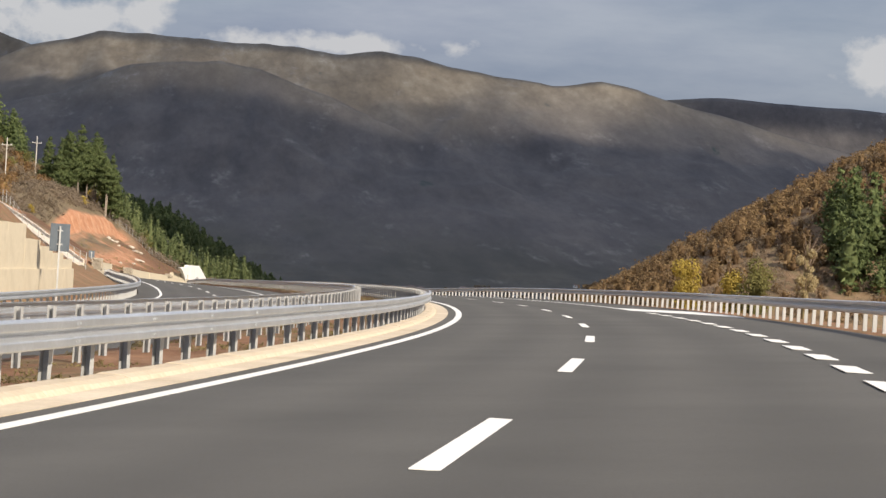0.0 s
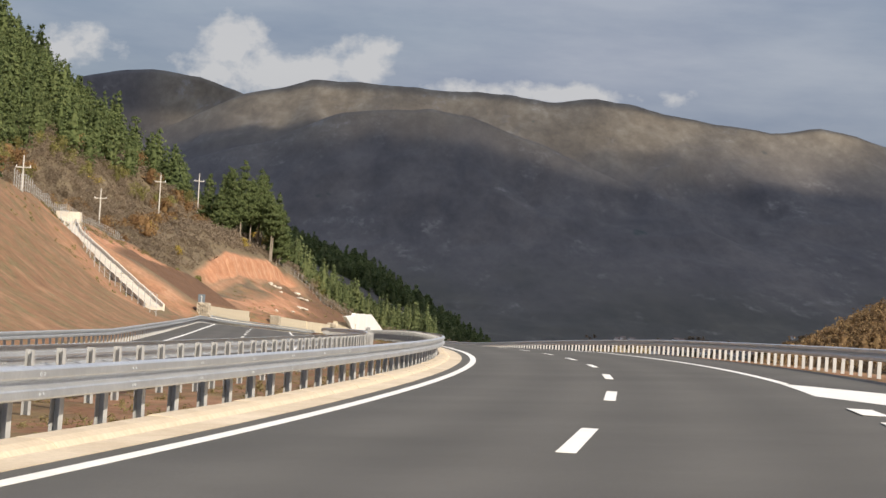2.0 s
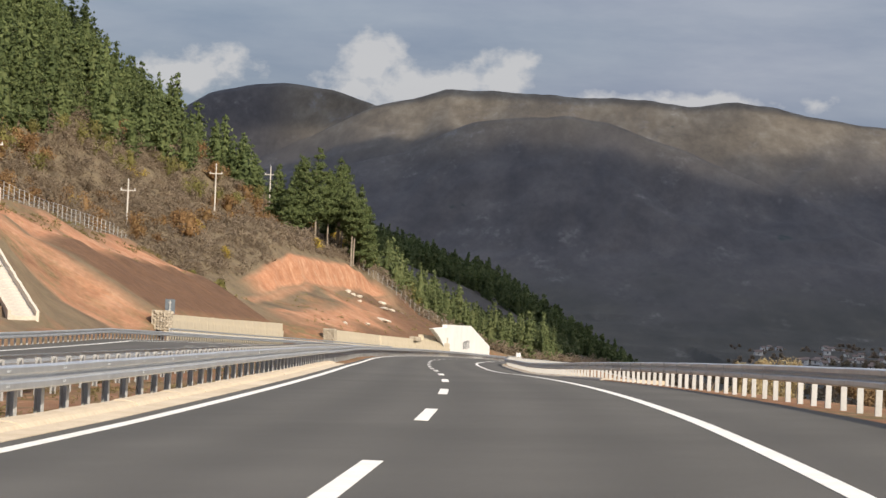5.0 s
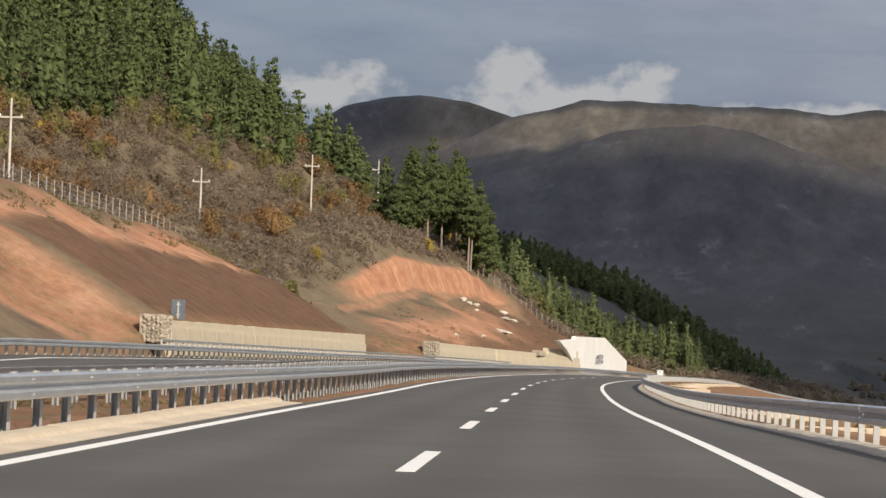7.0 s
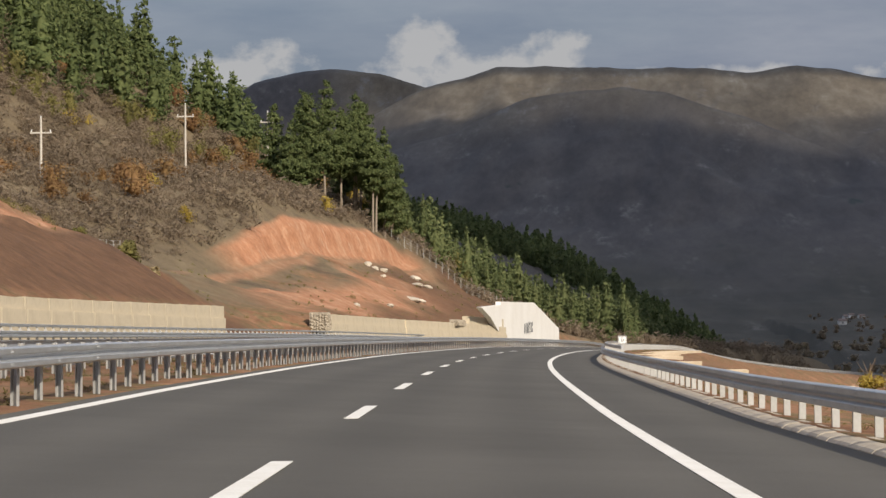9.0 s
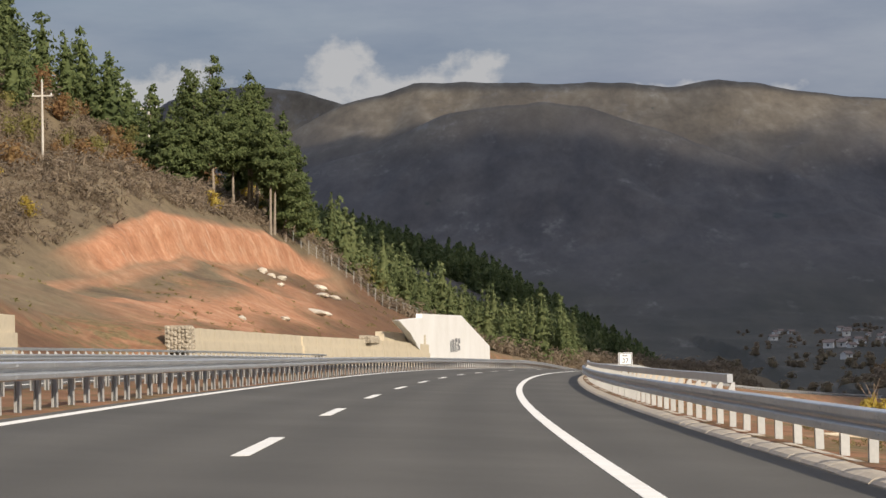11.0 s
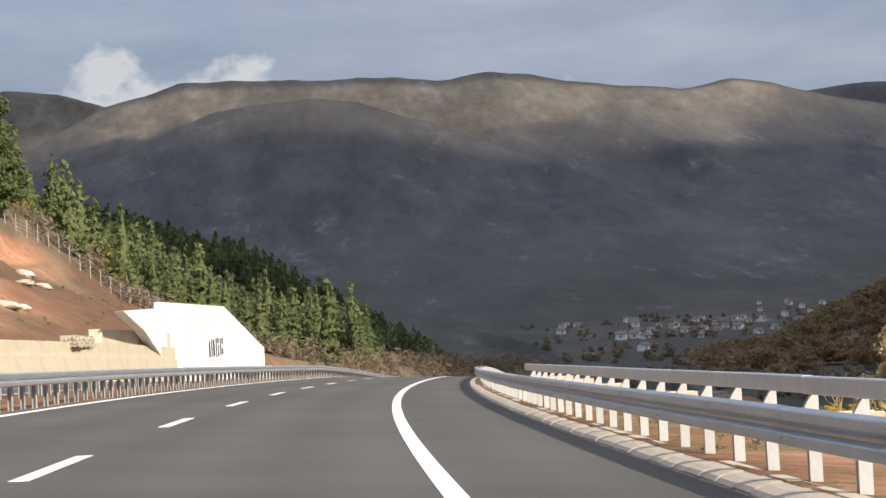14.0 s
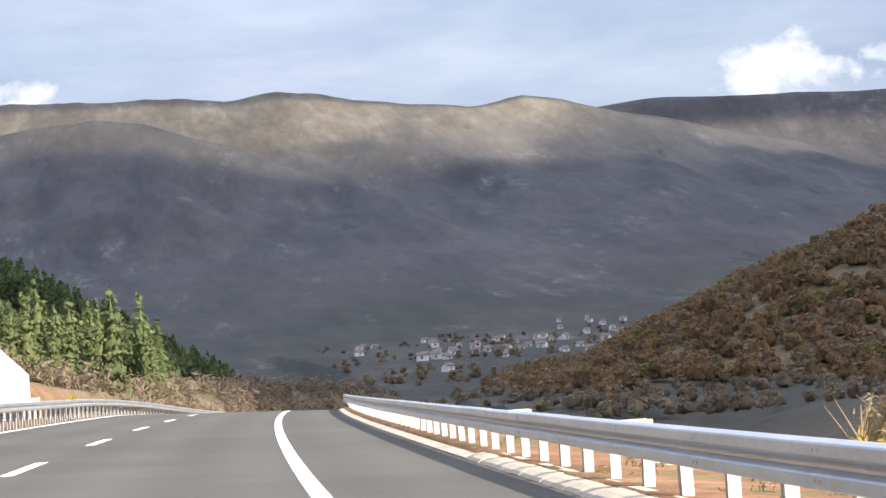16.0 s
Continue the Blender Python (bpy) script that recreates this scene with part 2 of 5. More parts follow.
YOUNG_PINE = foliage("young_pine_needles", (0.108, 0.138, 0.056), (0.148, 0.178, 0.072), (0.200, 0.224, 0.096))
BARE = foliage("bare_twigs", (0.205, 0.155, 0.108), (0.255, 0.198, 0.140), (0.310, 0.250, 0.178))
VALLEY = foliage("valley_twigs", (0.22, 0.175, 0.125), (0.28, 0.225, 0.155), (0.30, 0.25, 0.155))
AUTUMN = foliage("autumn_leaves", (0.215, 0.122, 0.060), (0.285, 0.168, 0.078), (0.360, 0.235, 0.104))
RUSSET = foliage("russet_leaves", (0.185, 0.118, 0.062), (0.240, 0.158, 0.080), (0.300, 0.208, 0.104))
OLIVE = foliage("olive_leaves", (0.165, 0.155, 0.055), (0.220, 0.205, 0.070), (0.285, 0.255, 0.090))
DRY_GRASS = foliage("dry_grass", (0.17, 0.135, 0.055), (0.24, 0.195, 0.085), (0.31, 0.255, 0.12))
STRAW = foliage("straw_twigs", (0.36, 0.28, 0.15), (0.45, 0.36, 0.20), (0.54, 0.45, 0.26))
YELLOW = foliage("yellow_leaves", (0.32, 0.23, 0.05), (0.44, 0.33, 0.07), (0.54, 0.42, 0.10))
PALE_BARK = mottled("pale_pine_bark", (0.20, 0.16, 0.125), (0.33, 0.28, 0.22), 1.0, 6.0, 0.9)


def ground_material():
    """Soil, grass, scrub and bare rock; the sheet's own attribute 'cover' says where each lies."""
    m, nt, b = material("ground", 0.95, 0.0, 0.2)
    at_ = nt.nodes.new("ShaderNodeAttribute")
    at_.attribute_name = "cover"
    sep = nt.nodes.new("ShaderNodeSeparateColor")
    nt.links.new(at_.outputs["Color"], sep.inputs[0])
    far = nt.nodes.new("ShaderNodeAttribute")
    far.attribute_name = "distance"
    fine = noise_fac(nt, 2.2, 4.0, 0.7)
    scrub = ramp(nt, noise_fac(nt, 0.16, 8.0, 0.70), (0.34, (0.100, 0.076, 0.050)), (0.46, (0.140, 0.108, 0.068)), (0.56, (0.165, 0.128, 0.080)), (0.68, (0.200, 0.160, 0.100)))
    soil = ramp(nt, noise_fac(nt, 0.30, 8.0, 0.72), (0.34, (0.16, 0.080, 0.044)), (0.5, (0.25, 0.128, 0.070)), (0.64, (0.33, 0.190, 0.112)))
    clay = ramp(nt, noise_fac(nt, 0.34, 8.0, 0.70, stretch=(1, 1, 0.7)), (0.34, (0.33, 0.152, 0.084)), (0.5, (0.42, 0.208, 0.118)), (0.64, (0.50, 0.290, 0.180)))
    dark = ramp(nt, noise_fac(nt, 0.5, 7.0, 0.72), (0.36, (0.090, 0.049, 0.028)), (0.64, (0.158, 0.087, 0.050)))
    weeds = ramp(nt, noise_fac(nt, 0.42, 7.0, 0.70), (0.49, (0, 0, 0)), (0.56, (0.85, 0.85, 0.85)))
    soil = blend(nt, weeds, soil, ramp(nt, fine, (0.3, (0.10, 0.082, 0.038)), (0.7, (0.19, 0.155, 0.075))))
    wash = ramp(nt, noise_fac(nt, 0.8, 6.0, 0.75, stretch=(0.5, 1.6, 0.5)), (0.56, (0, 0, 0)), (0.68, (0.7, 0.7, 0.7)))
    soil = blend(nt, wash, soil, (0.33, 0.20, 0.12))
    clay = blend(nt, wash, clay, (0.50, 0.36, 0.26))
    streaks = ramp(nt, noise_fac(nt, 0.9, 7.0, 0.74, stretch=(1.4, 0.4, 0.35)), (0.42, (0.86, 0.84, 0.82)), (0.58, (1.04, 1.04, 1.04)))
    clay = blend(nt, 0.8, clay, streaks, "MULTIPLY")
    soil = blend(nt, 0.7, soil, streaks, "MULTIPLY")
    col = blend(nt, sep.outputs[0], scrub, soil)
    col = blend(nt, sep.outputs[1], col, clay)
    col = blend(nt, sep.outputs[2], col, dark)
    # the mountain: leafless woods, pale rock and dry grass towards the top
    woods = ramp(nt, noise_fac(nt, 0.012, 10.0, 0.72, stretch=(1, 0.17, 1)), (0.34, (0.074, 0.070, 0.070)), (0.5, (0.102, 0.094, 0.090)), (0.66, (0.140, 0.127, 0.117)))
    crowns = ramp(nt, noise_fac(nt, 0.10, 5.0, 0.75, stretch=(1, 0.17, 1)), (0.3, (0.82, 0.82, 0.82)), (0.7, (1.08, 1.08, 1.08)))
    woods = blend(nt, 0.8, woods, crowns, "MULTIPLY")
    grass = ramp(nt, noise_fac(nt, 0.02, 9.0, 0.72, stretch=(1, 0.17, 1)), (0.34, (0.12, 0.100, 0.074)), (0.5, (0.175, 0.146, 0.106)), (0.62, (0.23, 0.200, 0.150)), (0.72, (0.34, 0.315, 0.265)))
    fsep = nt.nodes.new("ShaderNodeSeparateColor")
    nt.links.new(far.outputs["Color"], fsep.inputs[0])
    hill = blend(nt, fsep.outputs[1], woods, grass)
    conifer = ramp(nt, noise_fac(nt, 0.0075, 5.0, 0.6, stretch=(1, 0.22, 1.2)), (0.66, (0, 0, 0)), (0.70, (1, 1, 1)))
    hill = blend(nt, conifer, hill, (0.045, 0.062, 0.055))
    rock = ramp(nt, noise_fac(nt, 0.011, 10.0, 0.74, stretch=(1, 0.16, 1.2)), (0.545, (0, 0, 0)), (0.66, (0.85, 0.85, 0.85)))
    specks = ramp(nt, noise_fac(nt, 0.06, 8.0, 0.75, stretch=(1, 0.16, 1.2)), (0.50, (0.15, 0.15, 0.15)), (0.60, (1, 1, 1)))
    rock = blend(nt, 1.0, rock, specks, "MULTIPLY")
    hill = blend(nt, fsep.outputs[2], hill, ramp(nt, noise_fac(nt, 0.02, 8.0, 0.7, stretch=(1, 0.17, 1)), (0.36, (0.056, 0.056, 0.048)), (0.52, (0.074, 0.071, 0.060)), (0.68, (0.100, 0.093, 0.074))))
    hill = blend(nt, rock, hill, (0.225, 0.212, 0.195))
    col = blend(nt, fsep.outputs[0], col, hill)
    col = blend(nt, 0.45, col, ramp(nt, fine, (0.3, (0.5, 0.5, 0.5)), (0.7, (1.15, 1.15, 1.15))), "MULTIPLY")
    nt.links.new(col, b.inputs["Base Color"])
    bump(nt, b, fine, 0.5, 0.25)
    return m


GROUND = ground_material()


# ------------------------------------------------------------------ mesh helpers
def finish(name, bm, mat, smooth=False):
    me = bpy.data.meshes.new(name)
    bm.normal_update()
    bm.to_mesh(me)
    bm.free()
    if mat:
        me.materials.append(mat)
    if smooth:
        for p in me.polygons:
            p.use_smooth = True
    return me


def part(name, bm, mat, parent=None, label=""):
    ob = new(name, bm if isinstance(bm, bpy.types.Mesh) else finish(name, bm, mat))
    if parent:
        ob.parent = parent
    return tagged(ob, label)


def child(name, me, parent, world_pose, label=""):
    """A part on shared mesh data, at a pose in the world, under a thing that stands unturned."""
    ob = new(name, me)
    ob.parent = parent
    ob.matrix_basis = Matrix.Translation(-parent.location) @ world_pose
    return tagged(ob, label)


def box(bm, x0, x1, y0, y1, z0, z1):
    v = [bm.verts.new(p) for p in ((x0, y0, z0), (x1, y0, z0), (x1, y1, z0), (x0, y1, z0), (x0, y0, z1), (x1, y0, z1), (x1, y1, z1), (x0, y1, z1))]
    for f in ((0, 3, 2, 1), (4, 5, 6, 7), (0, 1, 5, 4), (1, 2, 6, 5), (2, 3, 7, 6), (3, 0, 4, 7)):
        bm.faces.new([v[i] for i in f])
    return v


def prism(bm, profile, x0, x1):
    """A closed profile of (y, z) drawn out along x."""
    a = [bm.verts.new((x0, y, z)) for y, z in profile]
    b = [bm.verts.new((x1, y, z)) for y, z in profile]
    n = len(profile)
    for i in range(n):
        j = (i + 1) % n
        bm.faces.new((a[i], b[i], b[j], a[j]))
    bm.faces.new(a)
    bm.faces.new(b[::-1])


def ribbon(name, s0, s1, edges, mat, step=2.0, drop=0.3):
    """A strip of the road between two lateral edges, with a lifted top and closed sides."""
    count = max(2, int(round((s1 - s0) / step)) + 1)
    n0, n1, z0, z1 = edges
    verts, faces, uvs = [], [], []
    for s in np.linspace(s0, s1, count):
        for n, dz in ((n0, z0 - drop), (n0, z0), (n1, z1), (n1, z1 - drop)):
            verts.append(at(s, n, dz))
            uvs.append((float(s), n))
    for i in range(count - 1):
        a, b = 4 * i, 4 * i + 4
        for j in range(3):
            faces.append((a + j, a + j + 1, b + j + 1, b + j))
        faces.append((a + 3, a, b, b + 3))
    faces.append((0, 3, 2, 1))
    e = 4 * (count - 1)
    faces.append((e, e + 1, e + 2, e + 3))
    me = bpy.data.meshes.new(name)
    me.from_pydata(verts, [], faces)
    lay = me.uv_layers.new(name="UVMap")
    for loop in me.loops:
        lay.data[loop.index].uv = uvs[loop.vertex_index]
    me.materials.append(mat)
    bm = bmesh.new()
    bm.from_mesh(me)
    bmesh.ops.recalc_face_normals(bm, faces=bm.faces)
    bm.to_mesh(me)
    bm.free()
    return new(name, me)


# ------------------------------------------------------------------ the lie of the land
def smooth(a, b, x):
    t = np.clip((x - a) / (b - a), 0, 1)
    return t * t * (3 - 2 * t)


def value_noise(x, y, seed=0):
    xi, yi = np.floor(x).astype(np.int64), np.floor(y).astype(np.int64)
    fx, fy = x - xi, y - yi
    fx, fy = fx * fx * (3 - 2 * fx), fy * fy * (3 - 2 * fy)

    def h(a, b):
        v = (a * 374761393 + b * 668265263 + seed * 974634577) & 0x7FFFFFFF
        v = ((v ^ (v >> 13)) * 1274126177) & 0x7FFFFFFF
        v = (v ^ (v >> 16)) & 0xFFFF
        return v / 65535.0 - 0.5
    return (h(xi, yi) * (1 - fx) + h(xi + 1, yi) * fx) * (1 - fy) + (h(xi, yi + 1) * (1 - fx) + h(xi + 1, yi + 1) * fx) * fy


def fractal(x, y, octaves=4, seed=0):
    total, amp = 0, 1.0
    for i in range(octaves):
        total = total + amp * value_noise(x * 2 ** i, y * 2 ** i, seed + i)
        amp *= 0.5
    return total


RIDGE_X = (-1400, -700, -454, -386, -348, -290, -220, -155, -69, 20, 122, 205, 286, 348, 410, 515, 600, 680, 753, 828, 913, 987, 1085, 1300, 1800)
RIDGE_Z = (34, 144, 248, 283, 305, 318, 338, 339, 339, 335, 333, 325, 335, 330, 315, 301, 294, 306, 297, 273, 257, 239, 217, 164, 54)
SPUR_X = (-800, -330, -250, -190, -145, -70, -5, 60, 150, 225, 305, 460, 620)
SPUR_Z = (16, 190, 208, 238, 258, 272, 276, 266, 238, 208, 170, 106, 36)
BACK_X = (-1500, -1000, -720, -650, -580, -515, -430, -345, -250, 0, 500, 700, 820, 880, 970, 1090, 1220, 1500, 2200)
BACK_Z = (138, 203, 307, 347, 364, 371, 359, 332, 272, 176, 220, 288, 311, 316, 320, 317, 314, 308, 258)
SHADE_X = (-400, -120, -48, -20, 0, 15, 33, 54, 90)
SHADE_Z = (70, 33, 11, 3, -8, -17, -27, -41, -60)


def far_height(x, y):
    floor = -46 + 7 * fractal(x / 300, y / 300, 3, 5)
    floor = floor + 40 * smooth(2250, 3250, y)
    gully = np.abs(fractal(x / 150, y / 520, 4, 11))
    rz = np.interp(x, RIDGE_X, RIDGE_Z)
    u = np.clip((y - 2900) / 1950.0, 0, 1)
    main = (rz + 20) * (0.45 * u + 0.55 * u ** 2.1) * (1 - 0.38 * gully * np.sin(np.pi * u)) - 20 * (1 - u)
    main = np.where(y > 4850, rz - (y - 4850) * 0.9, main)
    sz = np.interp(x, SPUR_X, SPUR_Z)
    d = (y - 4200) / np.where(y < 4200, 950.0, 300.0)
    spur = (sz + 20) * np.clip(1 - np.abs(d), 0, 1) ** 1.15 * (1 - 0.35 * gully * smooth(0.02, 0.3, np.abs(d))) - 20
    back = np.interp(x, BACK_X, BACK_Z) - np.abs(y - 4945) * 1.1
    z = np.maximum(np.maximum(np.where(y > 2900, main, -60), np.where(y > 3200, spur, -60)), back)
    z = np.maximum(z, floor + 3 * fractal(x / 60, y / 60, 3, 3))
    z = z + 5 * fractal(x / 70, y / 420, 4, 21) * smooth(2900, 3500, y)
    # the two wooded hills to the right of the valley
    lift = np.interp(x - (y - 1500) * 0.22 - 14 * fractal(x / 300, y / 200, 2, 31), [120, 147, 174, 207, 239, 265, 330, 520], [-9, -3, 2, 16, 29, 38, 62, 125])
    hill = -38 + lift * smooth(1240, 1480, y) * (1 - smooth(1540, 1950, y)) + 4 * fractal(x / 50, y / 50, 3, 41)
    z = np.where((x > 120) & (y < 2600), np.maximum(z, hill), z)
    lift = np.clip((x - 91 - (y - 695) * 0.18 - 8 * fractal(x / 90, y / 90, 2, 33)) * 0.56, -4, 120)
    near_hill = -14.5 + lift * smooth(560, 660, y) * (1 - smooth(720, 900, y)) + 3 * fractal(x / 30, y / 30, 3, 43)
    z = np.where((x > 60) & (y < 1100), np.maximum(z, near_hill - 25 * smooth(800, 950, y)), z)
    # the pine spur across the side valley, under the cloud
    crest = np.interp(x, SHADE_X, SHADE_Z) + 3 * fractal(x / 25, y / 60, 3, 47)
    shade = crest - 0.00016 * (y - 1420) ** 2 - np.clip(y - 1470, 0, 400) * 0.25
    return np.where((x < 90) & (y > 1150) & (y < 1900), np.maximum(z, shade), z)


CHUTE_S, CHUTE_N, CHUTE_Z = (362, 367, 392.6, 418.3, 434), (23.4, 24.7, 31.7, 37.1, 39.4), (0.2, 0.75, 6.0, 9.85, 12.0)     # the water chute: along, across, up
CUT_A = ((20.9, -0.55), (21.8, -0.5), (22.4, 1.9), (24, 2.9), (31, 7.6), (40, 12.4), (64, 16.6), (100, 46), (170, 92), (300, 135), (600, 160), (1500, 170))
HOLLOW = ((20.9, -0.55), (21.8, -0.5), (22.4, 1.6), (29, 3.4), (45, 8.6), (58, 14.6), (64, 17.8), (72, 21), (100, 44), (170, 92), (300, 135), (600, 160))
CUT_B = ((20.9, -0.55), (21.8, -0.5), (22.4, 2.2), (29, 5.6), (33, 8.2), (37, 9.9), (42.7, 12.6), (43.4, 13.6), (44.6, 16.9), (45.4, 17.6), (48, 19.9), (53, 23.0), (66, 23.0), (72, 25.5), (88, 40), (105, 57), (170, 102), (300, 145), (600, 165))
CUT_C = ((20.9, -0.55), (21.8, -0.5), (22.4, 2.2), (29, 5.6), (37, 10.2), (45, 18.6), (50, 23.0), (60, 26.8), (68.5, 31.0), (82, 39.6), (94, 47.5), (105, 56), (170, 100), (300, 145), (600, 165))


def near_height(s, n):
    """Height over the road's plane, from the lane line outwards."""
    n = n - np.where(n > 20, np.clip(s - 733, 0, 70) * 0.075, 0)
    a = np.interp(n, [p[0] for p in CUT_A], [p[1] for p in CUT_A])
    h = np.interp(n, [p[0] for p in HOLLOW], [p[1] for p in HOLLOW])
    jag = n + np.where((n > 40) & (n < 48), 0.9 * fractal(s / 6, s * 0 + 3.3, 3, 55), 0)
    b = np.interp(jag, [p[0] for p in CUT_B], [p[1] for p in CUT_B])
    c = np.interp(n, [p[0] for p in CUT_C], [p[1] for p in CUT_C])
    w = smooth(738, 772, s)
    b = b * (1 - w) + c * w
    v, w = smooth(535, 575, s + 0.5 * (n - 30)), smooth(605, 690, s)
    left = (a * (1 - v) + h * v) * (1 - w) + b * w
    # no wall before s = 400: a low bank instead
    low = np.interp(n, [20.9, 24, 28, 40], [-0.5, 0.4, 2.4, 12.4])
    wall = np.maximum(smooth(408, 430, s) * (1 - smooth(526, 532, s)), smooth(568, 574, s))
    left = np.where(n < 40, left * wall + np.minimum(left, low) * (1 - wall), left)
    left = left + np.where(n > 24, smooth(24, 34, n) * (1 - 0.6 * smooth(41, 42.5, n) * (1 - smooth(46, 50, n))) * (1.6 * fractal(s / 22, n / 14, 4, 51) + 0.5 * fractal(s / 5, n / 4, 2, 57)), 0)
    # the bed of the water chute runs straight down the bank
    bed = np.interp(s, CHUTE_S, CHUTE_Z)
    near_bed = (1 - smooth(1.2, 3.2, np.abs(n - np.interp(s, CHUTE_S, CHUTE_N)))) * smooth(358, 364, s) * (1 - smooth(434, 440, s))
    left = left * (1 - near_bed) + bed * near_bed
    drop = np.interp(s, [765, 800, 850, 900, 1000, 1200], [1.0, 0.80, 0.42, 0.18, 0.0, -0.15])
    left = np.where(n > 21, left * drop - np.clip(s - 885, 0, 250) * 0.05 * smooth(21, 32, n), left)
    wide = 4.5 * smooth(380, 420, s) * (1 - smooth(540, 600, s))
    bank = np.interp(-n - np.where(n < -10, wide, 0), [6.25, 6.9, 9.5, 12, 22, 60, 200], [0.0, -0.02, -0.16, -1.2, -7.5, -22, -26])
    bank = bank + np.where((n < -6.2) & (n > -11), 0.11 * smooth(290, 335, s), 0)
    z = np.where(n > 0, left, bank)
    z = np.where((n > -6.2) & (n < 4.2), -0.45, z)
    z = np.where((n >= 4.2) & (n <= 9.2), -0.10 + 0.12 * fractal(s / 1.7, n / 1.1, 3, 61), z)
    z = np.where((n > 9.2) & (n <= 20.9), -0.75, z)
    return z


def sheet_place(s, n):
    """Plan of the ground sheet: along the road, then straight on to the mountains."""
    over = np.maximum(s - 1000, 0)
    si = np.minimum(s, 1000)
    th = np.interp(si, S_GRID, R_TH)
    cx, cy = np.interp(si, S_GRID, R_X), np.interp(si, S_GRID, R_Y) + over
    cx = cx + 40 * (1 - np.exp(-over / 200))
    w = np.exp(-over / 150)
    near = np.clip(n, -150, 150)
    nx, ny = -np.cos(th) * w - (1 - w), -np.sin(th) * w
    return cx + nx * near - (n - near), cy + ny * near


def ground_height(s, n):
    x, y = sheet_place(s, n)
    k = smooth(20.5, 27, n)
    plane = np.interp(s, S_GRID, R_Z) * (1 - k) + np.interp(s, S_GRID, R_LAND) * k + np.clip(n, -12, 21) * np.interp(s, S_GRID, R_E) * (1 - smooth(24, 40, n))
    near = plane + near_height(s, n)
    far = far_height(x, y)
    w = np.maximum(smooth(960, 1350, s), smooth(30, 75, -n))
    return near * (1 - w) + far * w


def build_ground():
    s = np.concatenate([np.arange(-80, 1000, 3.0), np.arange(1000, 1600, 12.0), np.arange(1600, 4995, 20.0)])
    n = np.concatenate([np.arange(-1900, -400, 22.0), np.arange(-400, -30, 12.0), np.arange(-30, -8, 3.0), [-6.9, -6.3, -6.2, -6.1, -4, 0, 4, 4.15, 4.25, 5, 6, 7, 8, 9, 9.15, 9.25, 12, 16, 20.85, 20.95, 21.8, 22.4],
                        np.arange(24, 40, 2.0), np.arange(40, 48, 0.6), np.arange(48, 80, 2.0), np.arange(80, 130, 4.0), np.arange(130, 400, 12.0), np.arange(400, 1700, 22.0)])
    S, N = np.meshgrid(s, n, indexing="ij")
    X, Y = sheet_place(S, N)
    Z = ground_height(S, N)
    Z = np.where(Y > 5000, -60, Z)
    rows, cols = S.shape
    idx = np.arange(rows * cols).reshape(rows, cols)
    quads = np.stack([idx[:-1, :-1], idx[1:, :-1], idx[1:, 1:], idx[:-1, 1:]], -1).reshape(-1, 4)[:, ::-1]
    me = bpy.data.meshes.new("ground")
    me.vertices.add(rows * cols)
    me.vertices.foreach_set("co", np.stack([X, Y, Z], -1).astype(np.float32).ravel())
    me.loops.add(quads.size)
    me.loops.foreach_set("vertex_index", quads.astype(np.int32).ravel())
    me.polygons.add(len(quads))
    me.polygons.foreach_set("loop_start", np.arange(0, quads.size, 4, dtype=np.int32))
    me.polygons.foreach_set("use_smooth", np.ones(len(quads), bool))
    me.update(calc_edges=True)
    # what covers the ground, by place
    wob = 6 * fractal(S / 18, N / 9, 3, 71)
    soil = smooth(21, 23, N) * (1 - smooth(38, 44, N + wob)) * (1 - smooth(790, 830, S)) * (1 - 0.85 * smooth(548, 568, S + 0.5 * (N - 30) + wob) * (1 - smooth(615, 640, S + wob)) * smooth(29, 33, N + 0.4 * wob))
    soil = np.maximum(soil, smooth(4.0, 4.3, N) * (1 - smooth(9.2, 9.6, N)))
    soil = np.maximum(soil, (N < -5.5) * smooth(-20, -15, N))
    grassy = smooth(-0.02, 0.18, fractal(S / 16, N / 5, 4, 77))
    dark_median = smooth(4.6, 4.9, N) * (1 - smooth(9.2, 9.6, N))
    soil = soil * (1 - 0.85 * grassy * smooth(26, 30, N))
    q = fractal(S / 14, N / 4.5, 4, 77)
    band = smooth(592, 615, S + 1.5 * wob) * (1 - smooth(752, 770, S + wob))
    clay = smooth(628, 650, S + 0.6 * wob) * (1 - smooth(752, 766, S + 0.5 * wob)) * smooth(42.2, 43.0, N + 0.08 * wob) * (1 - smooth(45.3, 45.9, N + 0.12 * wob))
    soil = soil * (1 - band * smooth(33, 36, N + 1.1 * wob) * smooth(-0.22, 0.08, q + 0.1))
    clay = np.maximum(clay, 0.85 * band * smooth(26, 29, N + 0.7 * wob) * (1 - smooth(33.5, 36.5, N + 1.2 * wob)) * smooth(-0.25, 0.1, q + 0.12) * (1 - smooth(700, 730, S + wob)))
    clay = np.maximum(clay, 0.55 * band * smooth(40, 41.5, N + 0.3 * wob) * (1 - smooth(42, 43.0, N)))
    w = S - np.interp(N, CHUTE_N, CHUTE_S) + 1.2 * wob
    bank = (S < 570) * smooth(22, 24, N) * (1 - smooth(39, 43, N + 0.6 * wob))
    along = S + 0.5 * wob
    first = bank * (1 - smooth(424, 427, along))
    strip = smooth(408, 411, along)
    soil = soil * (1 - first) + first * (0.12 + 0.75 * strip + 0.6 * (w < -11))
    clay = np.maximum(clay, 0.9 * first * strip * smooth(-0.4, 0.0, fractal(S / 9, N / 9, 3, 75)))
